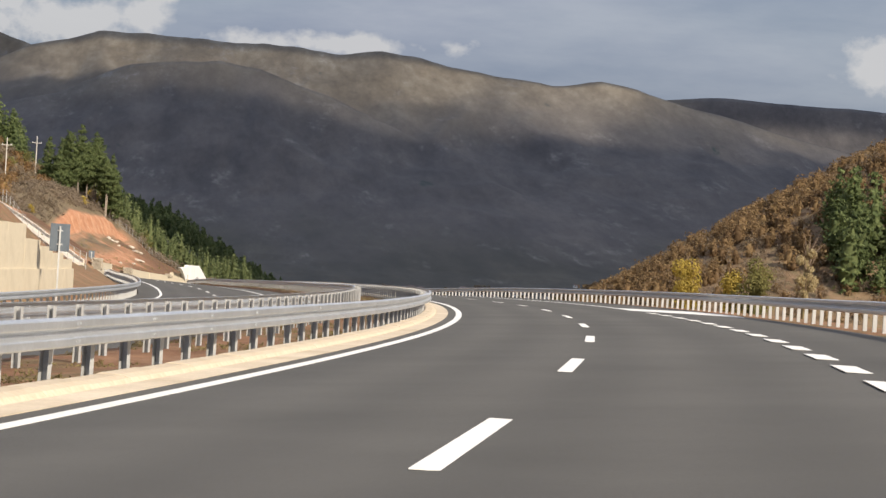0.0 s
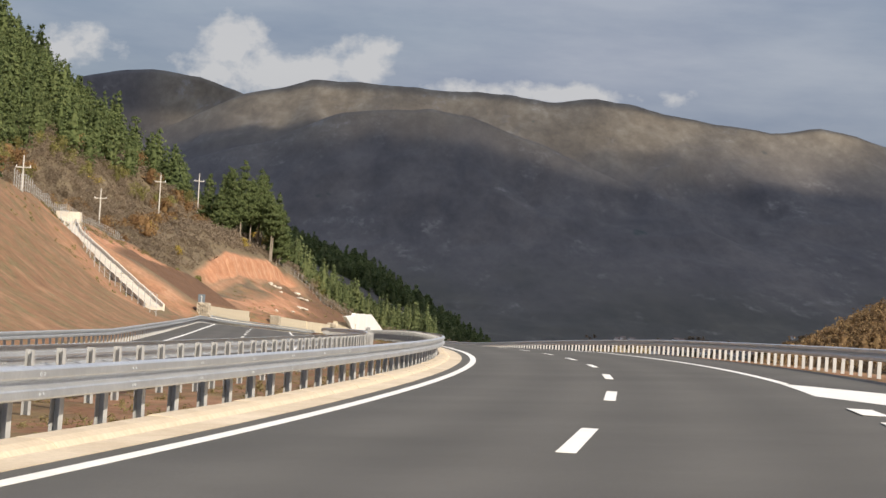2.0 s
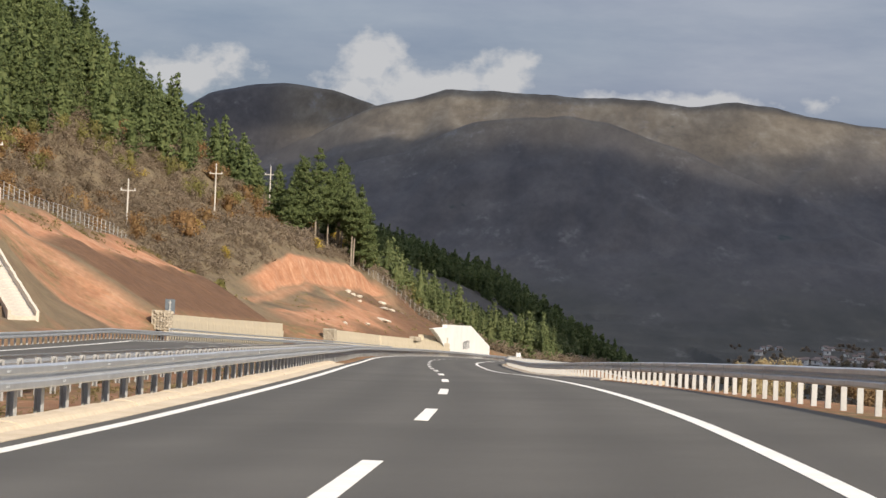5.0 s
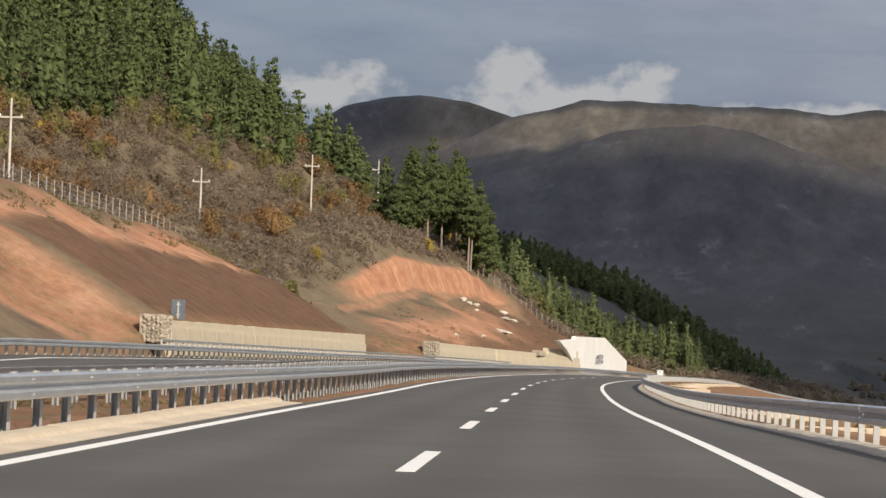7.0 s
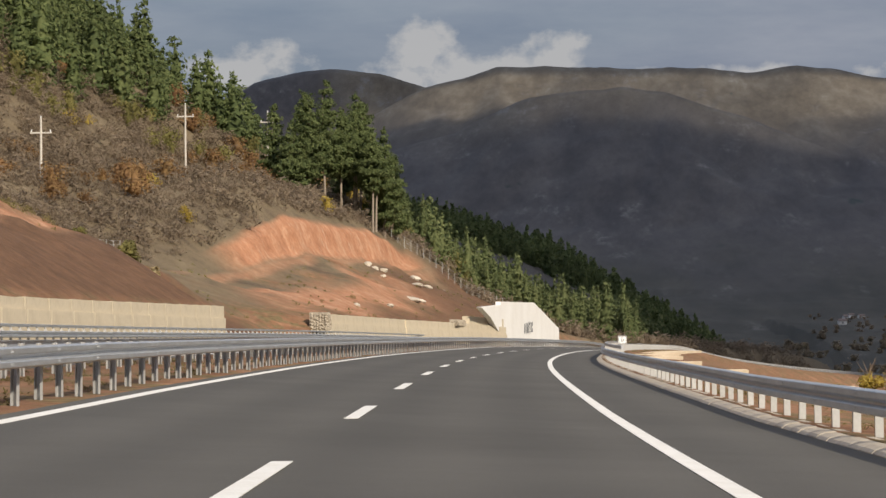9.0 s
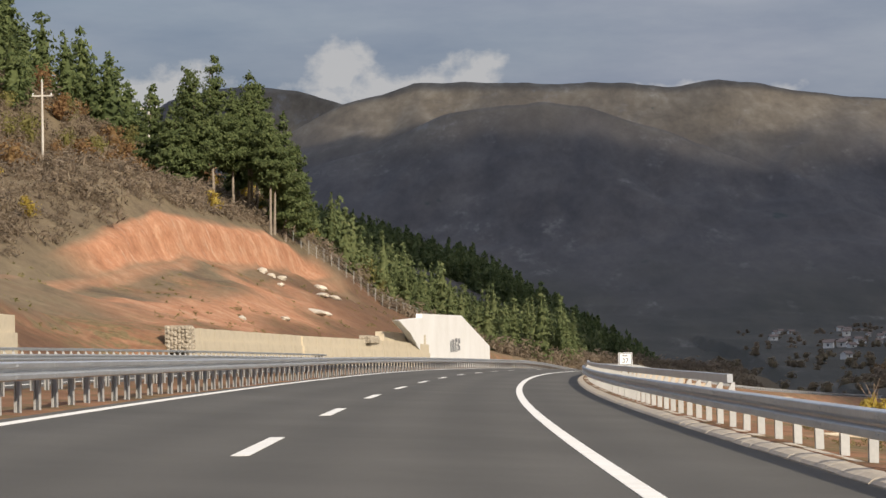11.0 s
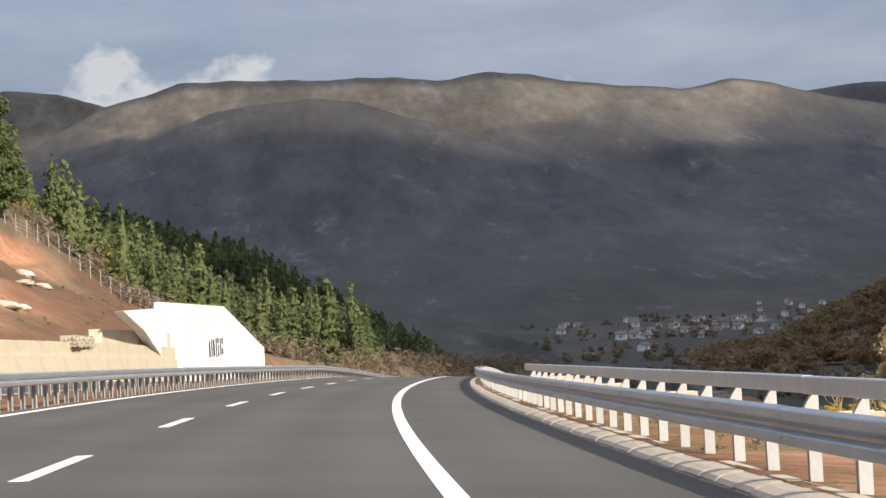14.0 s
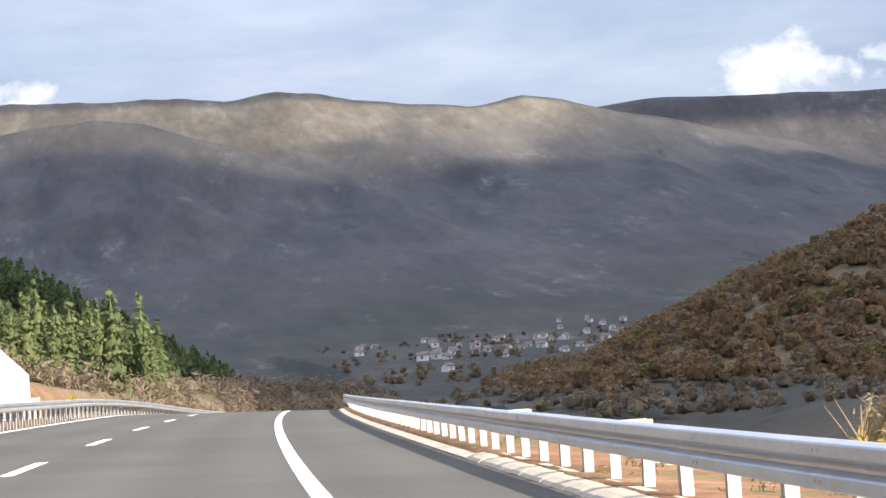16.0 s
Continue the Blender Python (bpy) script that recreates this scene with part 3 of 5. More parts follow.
    clay = np.maximum(clay, 0.5 * first * smooth(-14, -11, -np.abs(w + 24)) * smooth(-0.3, 0.1, fractal(S / 9, N / 9, 3, 76)))
    fringe = bank * smooth(423, 425, along) * (1 - smooth(429, 431, along))
    soil, clay = soil * (1 - 0.9 * fringe), clay * (1 - 0.9 * fringe)
    past = smooth(428, 430, along)
    clay = np.maximum(clay, 0.9 * past * (1 - smooth(548, 560, S)) * smooth(32.3, 33.2, N + 0.3 * wob) * (1 - smooth(37, 38.5, N + 0.5 * wob)) * smooth(-0.35, -0.1, fractal(S / 10, N / 4, 3, 78)))
    dark = 0.95 * past * (1 - smooth(548, 562, S + 0.5 * (N - 30) + 0.5 * wob)) * smooth(22, 24, N) * (1 - smooth(32, 33, N + 0.3 * wob))
    dark = np.maximum(dark, 0.85 * smooth(672, 712, S + 2 * wob + 1.2 * (28 - N)) * (1 - smooth(785, 805, S)) * smooth(22, 25, N) * (1 - smooth(39, 43, N + wob)))
    dark = np.maximum(dark, 0.7 * band * smooth(22, 24, N) * (1 - smooth(25, 29, N + 0.8 * wob)))
    # brown median soil, darkened further for the shade between its rails
    dark = np.maximum(dark, 0.35 * dark_median)
    hillside = (X > 120) * (1 - smooth(1640, 1750, Y)) * smooth(-37, -32, Z)
    farness = smooth(930, 1250, Y) * (1 - hillside)
    soil = np.maximum(soil, 0.3 * (X > 75) * (N < -40) * smooth(540, 570, Y) * (1 - smooth(800, 850, Y)) * smooth(-24, -19, Z))
    high = smooth(150, 320, Z + 70 * fractal(X / 170, Y / 900, 3, 81))
    # far peaks keep the grey wood tone, which stands in for distance haze
    high = high * smooth(-570, -440, X) * (1 - smooth(820, 900, X) * smooth(4780, 4860, Y))
    for name, chans in (("cover", (soil, clay, dark)), ("distance", (farness, high, 1 - smooth(-40, 55, Z + 45 * fractal(X / 120, Y / 600, 3, 83))))):
        lay = me.attributes.new(name, "FLOAT_COLOR", "POINT")
        lay.data.foreach_set("color", np.stack([np.broadcast_to(c, S.shape) for c in chans] + [np.ones(S.shape)], -1).astype(np.float32).ravel())
    me.materials.append(GROUND)
    return tagged(new("ground", me), "red-brown soil banks, scrub slopes and wooded mountains round the motorway", "ground", kind="structure")


ground = build_ground()

# ------------------------------------------------------------------ carriageways and markings
LEFT_LINE, RIGHT_LINE = 3.68, -3.72
road = tagged(ribbon("road", 20, 1010, (4.07, -6.25, 0.0, 0.0), ASPHALT), "dark grey asphalt carriageway with white lane markings", "road", kind="structure")
OPP_DZ = -0.25
opposite_road = tagged(ribbon("road", 60, 1010, (20.6, 9.2, OPP_DZ, OPP_DZ), ASPHALT), "asphalt carriageway beyond the median", "road", kind="structure")


def solid_line(name, s0, s1, n, width, parent, dz=0.0):
    ob = ribbon(name, s0, s1, (n + width / 2, n - width / 2, 0.006 + dz, 0.006 + dz), PAINT, drop=0.005)
    ob.parent = parent
    return ob


solid_line("edge_line", 22, 1008, LEFT_LINE, 0.20, road)
solid_line("edge_line", 166, 1008, RIGHT_LINE, 0.20, road)
solid_line("edge_line", 62, 1008, 19.0, 0.18, opposite_road, OPP_DZ)
solid_line("edge_line", 62, 1008, 11.6, 0.18, opposite_road, OPP_DZ)


def dash_mesh(length, width):
    bm = bmesh.new()
    box(bm, 0, length, -width / 2, width / 2, 0.001, 0.007)
    return finish("lane_dash", bm, PAINT)


DASH, WIDE_DASH = dash_mesh(6.0, 0.19), dash_mesh(3.0, 0.46)
for k in range(1, 54):
    s0 = (k + 0.65) * 18.0 + 13.12 - 18.0
    if s0 < 30 or s0 > 960:
        continue
    child("lane_dash", DASH, road, road_pose(s0 + 3, 0.0, 0, length=6.0) @ Matrix.Translation((-3, 0, 0)))
    child("lane_dash", DASH, opposite_road, road_pose(s0 + 9, 15.35, OPP_DZ, length=6.0) @ Matrix.Translation((-3, 0, 0)))
for k in range(-6, 12):
    child("lane_dash", WIDE_DASH, road, road_pose(78.7 + 6 * k + 1.5, -3.70, 0, length=3.0) @ Matrix.Translation((-1.5, 0, 0)))


def gore():
    """The painted wedge where the shoulder's edge runs in to the edge line."""
    lhs = ((165.5, -3.60), (155.2, -3.52), (144.2, -5.1), (135.8, -6.0))
    rhs = ((165.6, -3.66), (163.0, -4.13), (152.3, -5.9), (141.0, -6.2))
    verts, faces = [], []
    for i in range(10):
        k = min(int(i / 3), 2)
        f = (i - 3 * k) / 3.0
        for side in (lhs, rhs):
            s, n = (a + (c - a) * f for a, c in zip(side[k], side[k + 1]))
            verts += [at(s, n, 0.007), at(s, n, 0.002)]
    for i in range(9):
        a = 4 * i
        faces += [(a, a + 2, a + 6, a + 4), (a + 1, a, a + 4, a + 5), (a + 2, a + 3, a + 7, a + 6)]
    me = bpy.data.meshes.new("gore_marking")
    me.from_pydata(verts, [], faces)
    me.materials.append(PAINT)
    ob = new("gore_marking", me)
    ob.parent = road
    return ob


gore()

# ------------------------------------------------------------------ kerbs
gutter = tagged(ribbon("gutter_strip", 30, 328, (4.50, 4.07, 0.022, 0.010), CREAM), "flat cream concrete strip along the median", "gutter", kind="structure")


def kerb_mesh(profile, length, mat, gap=0.012):
    bm = bmesh.new()
    prism(bm, profile, -length / 2 + gap, length / 2 - gap)
    bmesh.ops.recalc_face_normals(bm, faces=bm.faces)
    return finish("kerb_stone", bm, mat)


def kerb_run(name, label, s0, s1, n, profile, length, mat, gap):
    run = tagged(new(name), label, "kerb", kind="structure")
    run.location = at(s0, n)
    me = kerb_mesh(profile, length, mat, gap)
    rng = random.Random(int(s0))
    count = int((s1 - s0) / length)
    for i in range(count):
        s = s0 + (i + 0.5) * length
        m = road_pose(s, n, rng.uniform(-0.006, 0.006), length=length) @ pose(0, rng.uniform(-0.006, 0.006), 0, rng.uniform(-0.8, 0.8), 0, rng.uniform(-0.25, 0.25))
        child("kerb_stone", me, run, m)
    return run


LOW_KERB = ((0.42, -0.25), (0.42, 0.09), (0.38, 0.105), (0.16, 0.10), (0.05, 0.07), (0.0, 0.02), (-0.02, -0.25))
ROUND_KERB = ((0.24, -0.25), (0.24, 0.02), (0.20, 0.055), (0.10, 0.085), (-0.06, 0.10), (-0.20, 0.095), (-0.23, 0.07), (-0.23, -0.25))
kerb_run("kerb_left", "cream concrete kerb stones below the median guardrail", 30, 328, 4.50, LOW_KERB, 2.0, CREAM, 0.002)
kerb_run("kerb_right", "worn pale concrete kerb stones along the hard shoulder", 306, 585, -6.27, ROUND_KERB, 1.0, KERB, 0.012)
tagged(ribbon("kerb_far", 585, 1005, (-6.04, -6.50, 0.02, 0.10), KERB), "pale concrete kerb beyond the bend", "kerb", kind="structure")


# ------------------------------------------------------------------ guardrails
def beam_mesh(length=4.0):
    """A W-beam: two corrugations, face towards -y, hung on y = 0."""
    outer = [(0.0, -0.156), (-0.020, -0.154), (-0.076, -0.138), (-0.084, -0.126), (-0.084, -0.060), (-0.076, -0.046), (-0.018, -0.020), (-0.012, 0.0),
             (-0.018, 0.020), (-0.076, 0.046), (-0.084, 0.060), (-0.084, 0.126), (-0.076, 0.138), (-0.020, 0.154), (0.0, 0.156)]
    inner = [(y + 0.005, z * 0.98) for y, z in outer[::-1]]
    bm = bmesh.new()
    prism(bm, outer + inner, -length / 2, length / 2 + 0.06)
    for x in (-length / 2 + 0.10, -length / 2 + 0.24):
        for z in (-0.09, 0.09):
            box(bm, x - 0.012, x + 0.012, -0.092, -0.07, z - 0.012, z + 0.012)
    bmesh.ops.recalc_face_normals(bm, faces=bm.faces)
    return finish("beam", bm, STEEL)


def post_mesh(height):
    """A C-section post, open to one side."""
    loop = [(-0.055, -0.05), (0.055, -0.05), (0.055, -0.044), (-0.049, -0.044), (-0.049, 0.044), (0.055, 0.044), (0.055, 0.05), (-0.055, 0.05)]
    bm = bmesh.new()
    a = [bm.verts.new((x, y, -0.45)) for x, y in loop]
    b = [bm.verts.new((x, y, height)) for x, y in loop]
    for i in range(8):
        j = (i + 1) % 8
        bm.faces.new((a[i], a[j], b[j], b[i]))
    bm.faces.new(b)
    bm.faces.new(a[::-1])
    bmesh.ops.recalc_face_normals(bm, faces=bm.faces)
    return finish("post", bm, POST_STEEL)


def spacer_mesh():
    """The folded bracket between post and beam."""
    bm = bmesh.new()
    prism(bm, ((-0.16, -0.07), (0.0, -0.10), (0.0, 0.10), (-0.03, 0.115), (-0.16, 0.08)), -0.06, 0.06)
    box(bm, -0.09, 0.09, -0.165, -0.155, -0.06, 0.06)
    bmesh.ops.recalc_face_normals(bm, faces=bm.faces)
    return finish("spacer", bm, STEEL)


def top_rail_mesh():
    """A hollow box rail with softened edges."""
    bm = bmesh.new()
    prism(bm, ((-0.045, -0.06), (-0.035, -0.07), (0.035, -0.07), (0.045, -0.06), (0.045, 0.06), (0.035, 0.07), (-0.035, 0.07), (-0.045, 0.06)), -2.0, 2.0)
    bmesh.ops.recalc_face_normals(bm, faces=bm.faces)
    return finish("top_rail", bm, STEEL)


def bracket_mesh():
    """The slanted foot that carries the top rail on a post."""
    bm = bmesh.new()
    prism(bm, ((-0.11, -0.19), (0.045, -0.19), (0.045, 0.0), (0.0, 0.0)), -0.045, 0.045)
    bmesh.ops.recalc_face_normals(bm, faces=bm.faces)
    return finish("bracket", bm, POST_STEEL)


BEAM, SPACER, TOP_RAIL, BRACKET = beam_mesh(), spacer_mesh(), top_rail_mesh(), bracket_mesh()
POSTS = {}


def guardrail(label, s0, s1, n_post, facing, beam_z, lift=lambda s: 0.0, spacers=True, second=None, post_turn=0.0, inward=lambda s: 0.0):
    """Runs of about 200 m: posts 2 m apart, beams of 4 m; facing -1 looks to the right of the road; lift(s) raises or lowers it on the way."""
    post_h = round(beam_z + 0.10, 2)
    if post_h not in POSTS:
        POSTS[post_h] = post_mesh(post_h)
    rng = random.Random(int(s0 * 7 + n_post * 13))
    start = s0
    while start < s1 - 1:
        end = min(start + 200, s1)
        run = tagged(new("guardrail"), label, "guardrail", "guardrails along the motorway")
        run.location = at(start, n_post, lift(start))
        k = 0
        while start + 4 * k + 4 <= end + 0.1:
            s = start + 4 * k
            dz = lift(s + 2) + rng.uniform(-0.003, 0.003)
            n_here = n_post + inward(s + 2)
            flip = facing > 0
            child("beam", BEAM, run, road_pose(s + 2, n_here + 0.215 * facing, dz + beam_z, flip, 4.0))
            if second:
                child("top_rail", TOP_RAIL, run, road_pose(s + 2, n_here + second[0] * facing, dz + second[1], flip, 4.0))
            for q in (0.0, 2.0):
                m = road_pose(s + q + rng.uniform(-0.03, 0.03), n_here, dz, False, 1.0) @ pose(0, 0, 0, rng.uniform(-1, 1), rng.uniform(-1, 1), rng.uniform(-4, 4) + post_turn)
                child("post", POSTS[post_h], run, m)
                if second:
                    child("bracket", BRACKET, run, road_pose(s + q, n_here, dz + second[1] - 0.06, flip, 1.0))
                if spacers:
                    child("spacer", SPACER, run, road_pose(s + q, n_here + 0.05 * facing, dz + beam_z, flip, 1.0))
            k += 1
        start = end


guardrail("galvanised steel guardrail on the median", 32, 992, 5.02, -1, 0.60, post_turn=172)
guardrail("galvanised guardrail facing the far carriageway, seen from behind", 60, 980, 7.75, 1, 0.68, lambda s: -0.20 * float(smooth(170, 300, s)), spacers=False, post_turn=172)
guardrail("grey steel guardrail with pale posts along the hard shoulder", 32, 436, -6.86, 1, 0.575, lambda s: -0.035 * float(smooth(180, 320, s)), spacers=False, inward=lambda s: 0.31 * float(smooth(250, 345, s)))
guardrail("two-tier steel guardrail with white posts along the hard shoulder", 436, 544, -6.86, 1, 0.575, lambda s: -0.035, spacers=False, second=(0.03, 0.895), inward=lambda s: 0.31)
guardrail("grey steel guardrail beyond the two-tier stretch", 544, 992, -6.86, 1, 0.575, lambda s: -0.035, spacers=False, inward=lambda s: 0.31)
guardrail("steel guardrail below the cut slope", 120, 416, 20.75, -1, 0.62, lambda s: -0.15 - 0.2 * float(smooth(200, 340, s)), spacers=False)
guardrail("taller guardrail in front of the stone retaining wall", 416, 976, 20.75, -1, 0.62, lambda s: -0.35, spacers=False, second=(0.0, 1.02))


# ------------------------------------------------------------------ walls beyond the far carriageway
def wall_panel_mesh(length, height, thick, rng, mat=STONE):
    bm = bmesh.new()
    box(bm, -length / 2 + 0.02, length / 2 - 0.02, 0, thick, -0.6, height)
    bmesh.ops.subdivide_edges(bm, edges=bm.edges, cuts=2, use_grid_fill=True)
    for v in bm.verts:
        v.co.y += rng.uniform(-0.008, 0.008)
        if v.co.z > height - 0.1:
            v.co.z += rng.uniform(-0.02, 0.02)
    return finish("wall_panel", bm, mat)


def stone_wall(s0, s1, n, top0, top1, label):
    wall = tagged(new("retaining_wall"), label, "wall")
    wall.location = at(s0, n if not isinstance(n, tuple) else n[0], -0.3)
    rng = random.Random(int(s0))
    count = max(1, int(round((s1 - s0) / 6.0)))
    n0, n_step = (n, 0.0) if not isinstance(n, tuple) else (n[0], (n[1] - n[0]) / count)
    for i in range(count):
        n = n0 + n_step * (i + 0.5)
        s = s0 + (i + 0.5) * (s1 - s0) / count
        top = top0 + (top1 - top0) * (i + 0.5) / count
        base = wall_panel_mesh((s1 - s0) / count, 1.45, 0.9, rng)
        skew = pose(0, 0, 0, 0, 0, math.degrees(math.atan2(n_step, (s1 - s0) / count)))
        child("wall_panel", base, wall, road_pose(s, n, 0, length=6.0) @ skew)
        upper = wall_panel_mesh((s1 - s0) / count, top - 0.9, 0.9, rng)
        child("wall_panel", upper, wall, road_pose(s, n + 0.12, 1.5, length=6.0) @ skew)
    return wall


stone_wall(424.5, 525, 21.6, 1.25, 1.75, "long low retaining wall of yellow stone blocks")
stone_wall(574, 690, 21.4, 1.70, 1.70, "long low retaining wall of yellow stone blocks")


stone_wall(628, 690.5, (21.25, 17.75), 1.70, 1.80, "stepped yellow stone courses running up to the white wall")
stone_wall(667, 690.5, (19.3, 18.1), 2.70, 2.90, "upper yellow stone course beside the white wall")
stone_wall(96, 168, 23.0, 3.0, 2.9, "tall yellow stone wall beside the far carriageway")
stone_wall(168, 192, 23.0, 2.4, 1.2, "sloping end of a yellow stone wall")


def gabion(s, n, dz, size, label):
    """A wire basket packed with single stones."""
    thing = tagged(new("gabion"), label, "gabion")
    base = road_pose(s, n, dz)
    thing.location = base.translation
    rng = random.Random(int(s))
    lx, ly, lz = size
    bm = bmesh.new()
    box(bm, -lx / 2, lx / 2, -ly / 2, ly / 2, 0, lz)
    child("core", finish("core", bm, RUBBLE), thing, base)
    stones = []
    for v in range(6):
        bm = bmesh.new()
        bmesh.ops.create_icosphere(bm, subdivisions=1, radius=0.17)
        for q in bm.verts:
            q.co *= rng.uniform(0.7, 1.25)
            q.co.z *= 0.75
        stones.append(finish("stone", bm, RUBBLE))
    for i in range(int(lx / 0.25)):
        for j in range(int(lz / 0.21)):
            m = base @ pose(-lx / 2 + 0.13 + 0.25 * i + rng.uniform(-0.1, 0.1), -ly / 2 + rng.uniform(-0.03, 0.05), 0.1 + 0.21 * j + rng.uniform(-0.07, 0.07), *(rng.uniform(0, 360) for _ in range(3)))
            child("stone", stones[rng.randrange(6)], thing, m)
    for i in range(int(ly / 0.25)):
        for j in range(int(lz / 0.21)):
            m = base @ pose(-lx / 2 + rng.uniform(-0.03, 0.05), -ly / 2 + 0.13 + 0.25 * i, 0.1 + 0.21 * j + rng.uniform(-0.07, 0.07), *(rng.uniform(0, 360) for _ in range(3)))
            child("stone", stones[rng.randrange(6)], thing, m)
    return thing


gabion(420.5, 21.9, 0.5, (2.4, 1.4, 1.6), "wire basket of rough stones ending the retaining wall")
gabion(573.0, 21.7, 0.6, (2.0, 1.6, 1.8), "wire basket of rough stones ending the retaining wall")
gabion(660, 19.9, 2.0, (7.0, 1.0, 0.75), "short row of stone baskets on the wall beside the white wall")


def white_wall():
    """A long whitewashed wing wall with a sloping end."""
    p0, p1 = at(690, 18.3), at(779, 24.2)
    d = Vector((p1.x - p0.x, p1.y - p0.y, 0))
    d.normalize()
    back = Vector((-d.y, d.x, 0))
    outline = [(-25, -6.7), (-2, -6.65), (-1.9, -6.2), (46, -6.8), (91, -11.6), (91, -16.5), (-1, -16), (-1, -11.0), (-14, -8.2)]
    thing = tagged(new("wing_wall"), "whitewashed concrete wing wall with a sloping end and dark scrawled marks", "wall")
    thing.location = (p0.x, p0.y, -12)
    bm = bmesh.new()
    f = [bm.verts.new(Vector((d.x * a, d.y * a, z + 12))) for a, z in outline]
    g = [bm.verts.new(Vector((d.x * a, d.y * a, z + 12)) + back * 0.7) for a, z in outline]
    k = len(outline)
    bm.faces.new(f)
    bm.faces.new(g[::-1])
    for i in range(k):
        j = (i + 1) % k
        bm.faces.new((f[i], g[i], g[j], f[j]))
    bmesh.ops.recalc_face_normals(bm, faces=bm.faces)
    part("face", bm, WHITEWASH, thing)
    bm = bmesh.new()
    for a, w, z0, z1 in ((30.6, 1.3, -11.2, -9.8), (32.7, 0.9, -11.2, -9.6), (34.3, 1.5, -11.2, -9.7), (36.8, 1.0, -11.3, -9.6), (38.2, 1.5, -10.1, -9.6), (38.8, 0.8, -11.3, -10.2), (40.7, 1.1, -11.2, -9.7), (42.4, 1.3, -10.3, -9.7), (42.4, 1.2, -11.2, -10.6)):
        v = [bm.verts.new(Vector((d.x * x, d.y * x, z + 12)) - back * 0.012) for x, z in ((a, z0), (a + w, z0), (a + w * 0.8, z1), (a - w * 0.1, z1))]
        bm.faces.new(v)
    part("painted_marks", bm, DARK, thing, "dark scrawled strokes")
    bm = bmesh.new()
    turn = Matrix((d, back, Vector((0, 0, 1)))).transposed()
    for w in box(bm, 91, 95, -0.5, 0.9, -3.5, -1.7):
        w.co = turn @ w.co
    part("end_block", bm, STONE, thing, "small pale end block")
    return thing


white_wall()

# ------------------------------------------------------------------ plants
def merged(name, protos, places, mat, label, category):
    """Many plants of one wood in one mesh. protos: (verts, tris); places: (proto, x, y, z, scale, turn, stretch)."""
    vs, fs, base = [], [], 0
    for k, (pv, pf) in enumerate(protos):
        mine = [p for p in places if p[0] == k]
        if not mine:
            continue
        a = np.array([p[1:] for p in mine], float)
        c, s = np.cos(a[:, 4]), np.sin(a[:, 4])
        x = (pv[None, :, 0] * c[:, None] - pv[None, :, 1] * s[:, None]) * a[:, 3, None] + a[:, 0, None]
        y = (pv[None, :, 0] * s[:, None] + pv[None, :, 1] * c[:, None]) * a[:, 3, None] + a[:, 1, None]
        z = pv[None, :, 2] * (a[:, 3] * a[:, 5])[:, None] + a[:, 2, None]
        vs.append(np.stack([x, y, z], -1).reshape(-1, 3))
        fs.append((pf[None] + (np.arange(len(mine)) * len(pv))[:, None, None]).reshape(-1, 3) + base)
        base += len(mine) * len(pv)
    v, f = np.concatenate(vs), np.concatenate(fs)
    me = bpy.data.meshes.new(name)
    me.vertices.add(len(v))
    me.vertices.foreach_set("co", v.astype(np.float32).ravel())
    me.loops.add(f.size)
    me.loops.foreach_set("vertex_index", f.astype(np.int32).ravel())
    me.polygons.add(len(f))
    me.polygons.foreach_set("loop_start", np.arange(0, f.size, 3, dtype=np.int32))
    me.update(calc_edges=True)
    me.materials.append(mat)
    return tagged(new(name, me), label, category, kind="stuff")


def leaf_sprays(rng, places, outward, size, slim=(0.4, 0.75), stray=0.32):
    """Bent four-cornered sprays of about size metres that face outward at the places given."""
    k = len(places)
    face = outward + rng.normal(size=(k, 3)) * stray
    face /= np.linalg.norm(face, axis=1)[:, None] + 1e-9
    u = np.cross(face, rng.normal(size=(k, 3)))
    u /= np.linalg.norm(u, axis=1)[:, None] + 1e-9
    w = np.cross(face, u)
    L = (size * rng.uniform(0.6, 1.4, k))[:, None]
    W = L * rng.uniform(*slim, k)[:, None]
    sag = face * L * 0.16
    v = np.stack([places - u * L * 0.5, places + w * W * 0.5 - sag, places + u * L * 0.6, places - w * W * 0.5 - sag], 1).reshape(-1, 3)
    f = np.array([(0, 1, 2), (0, 2, 3)])[None] + (np.arange(k) * 4)[:, None, None]
    return v, f.reshape(-1, 3)


def joined(*pieces):
    """Several (verts, tris) as one."""
    base, vs, fs = 0, [], []
    for v, f in pieces:
        vs.append(v)
        fs.append(f + base)
        base += len(v)
    return np.concatenate(vs), np.concatenate(fs)


def ragged_cone(rng, z0, z1, r0, r1, sides=6):
    """The dense heart of a crown."""
    v = []
    for z, r in ((z0, r0 * 0.4), (z0 + 0.25 * (z1 - z0), r0), (z0 + 0.65 * (z1 - z0), (r0 + r1) * 0.5), (z1, r1)):
        for i in range(sides):
            a, g = 6.2832 * i / sides + rng.normal() * 0.15, r * rng.uniform(0.7, 1.25)
            v.append((math.cos(a) * g, math.sin(a) * g, z + rng.normal() * 0.04 * (z1 - z0)))
    f = []
    for k in range(3):
        for i in range(sides):
            j = (i + 1) % sides
            a, b, c, d = k * sides + i, k * sides + j, (k + 1) * sides + j, (k + 1) * sides + i
            f += [(a, b, c), (a, c, d)]
    return np.array(v), np.array(f)


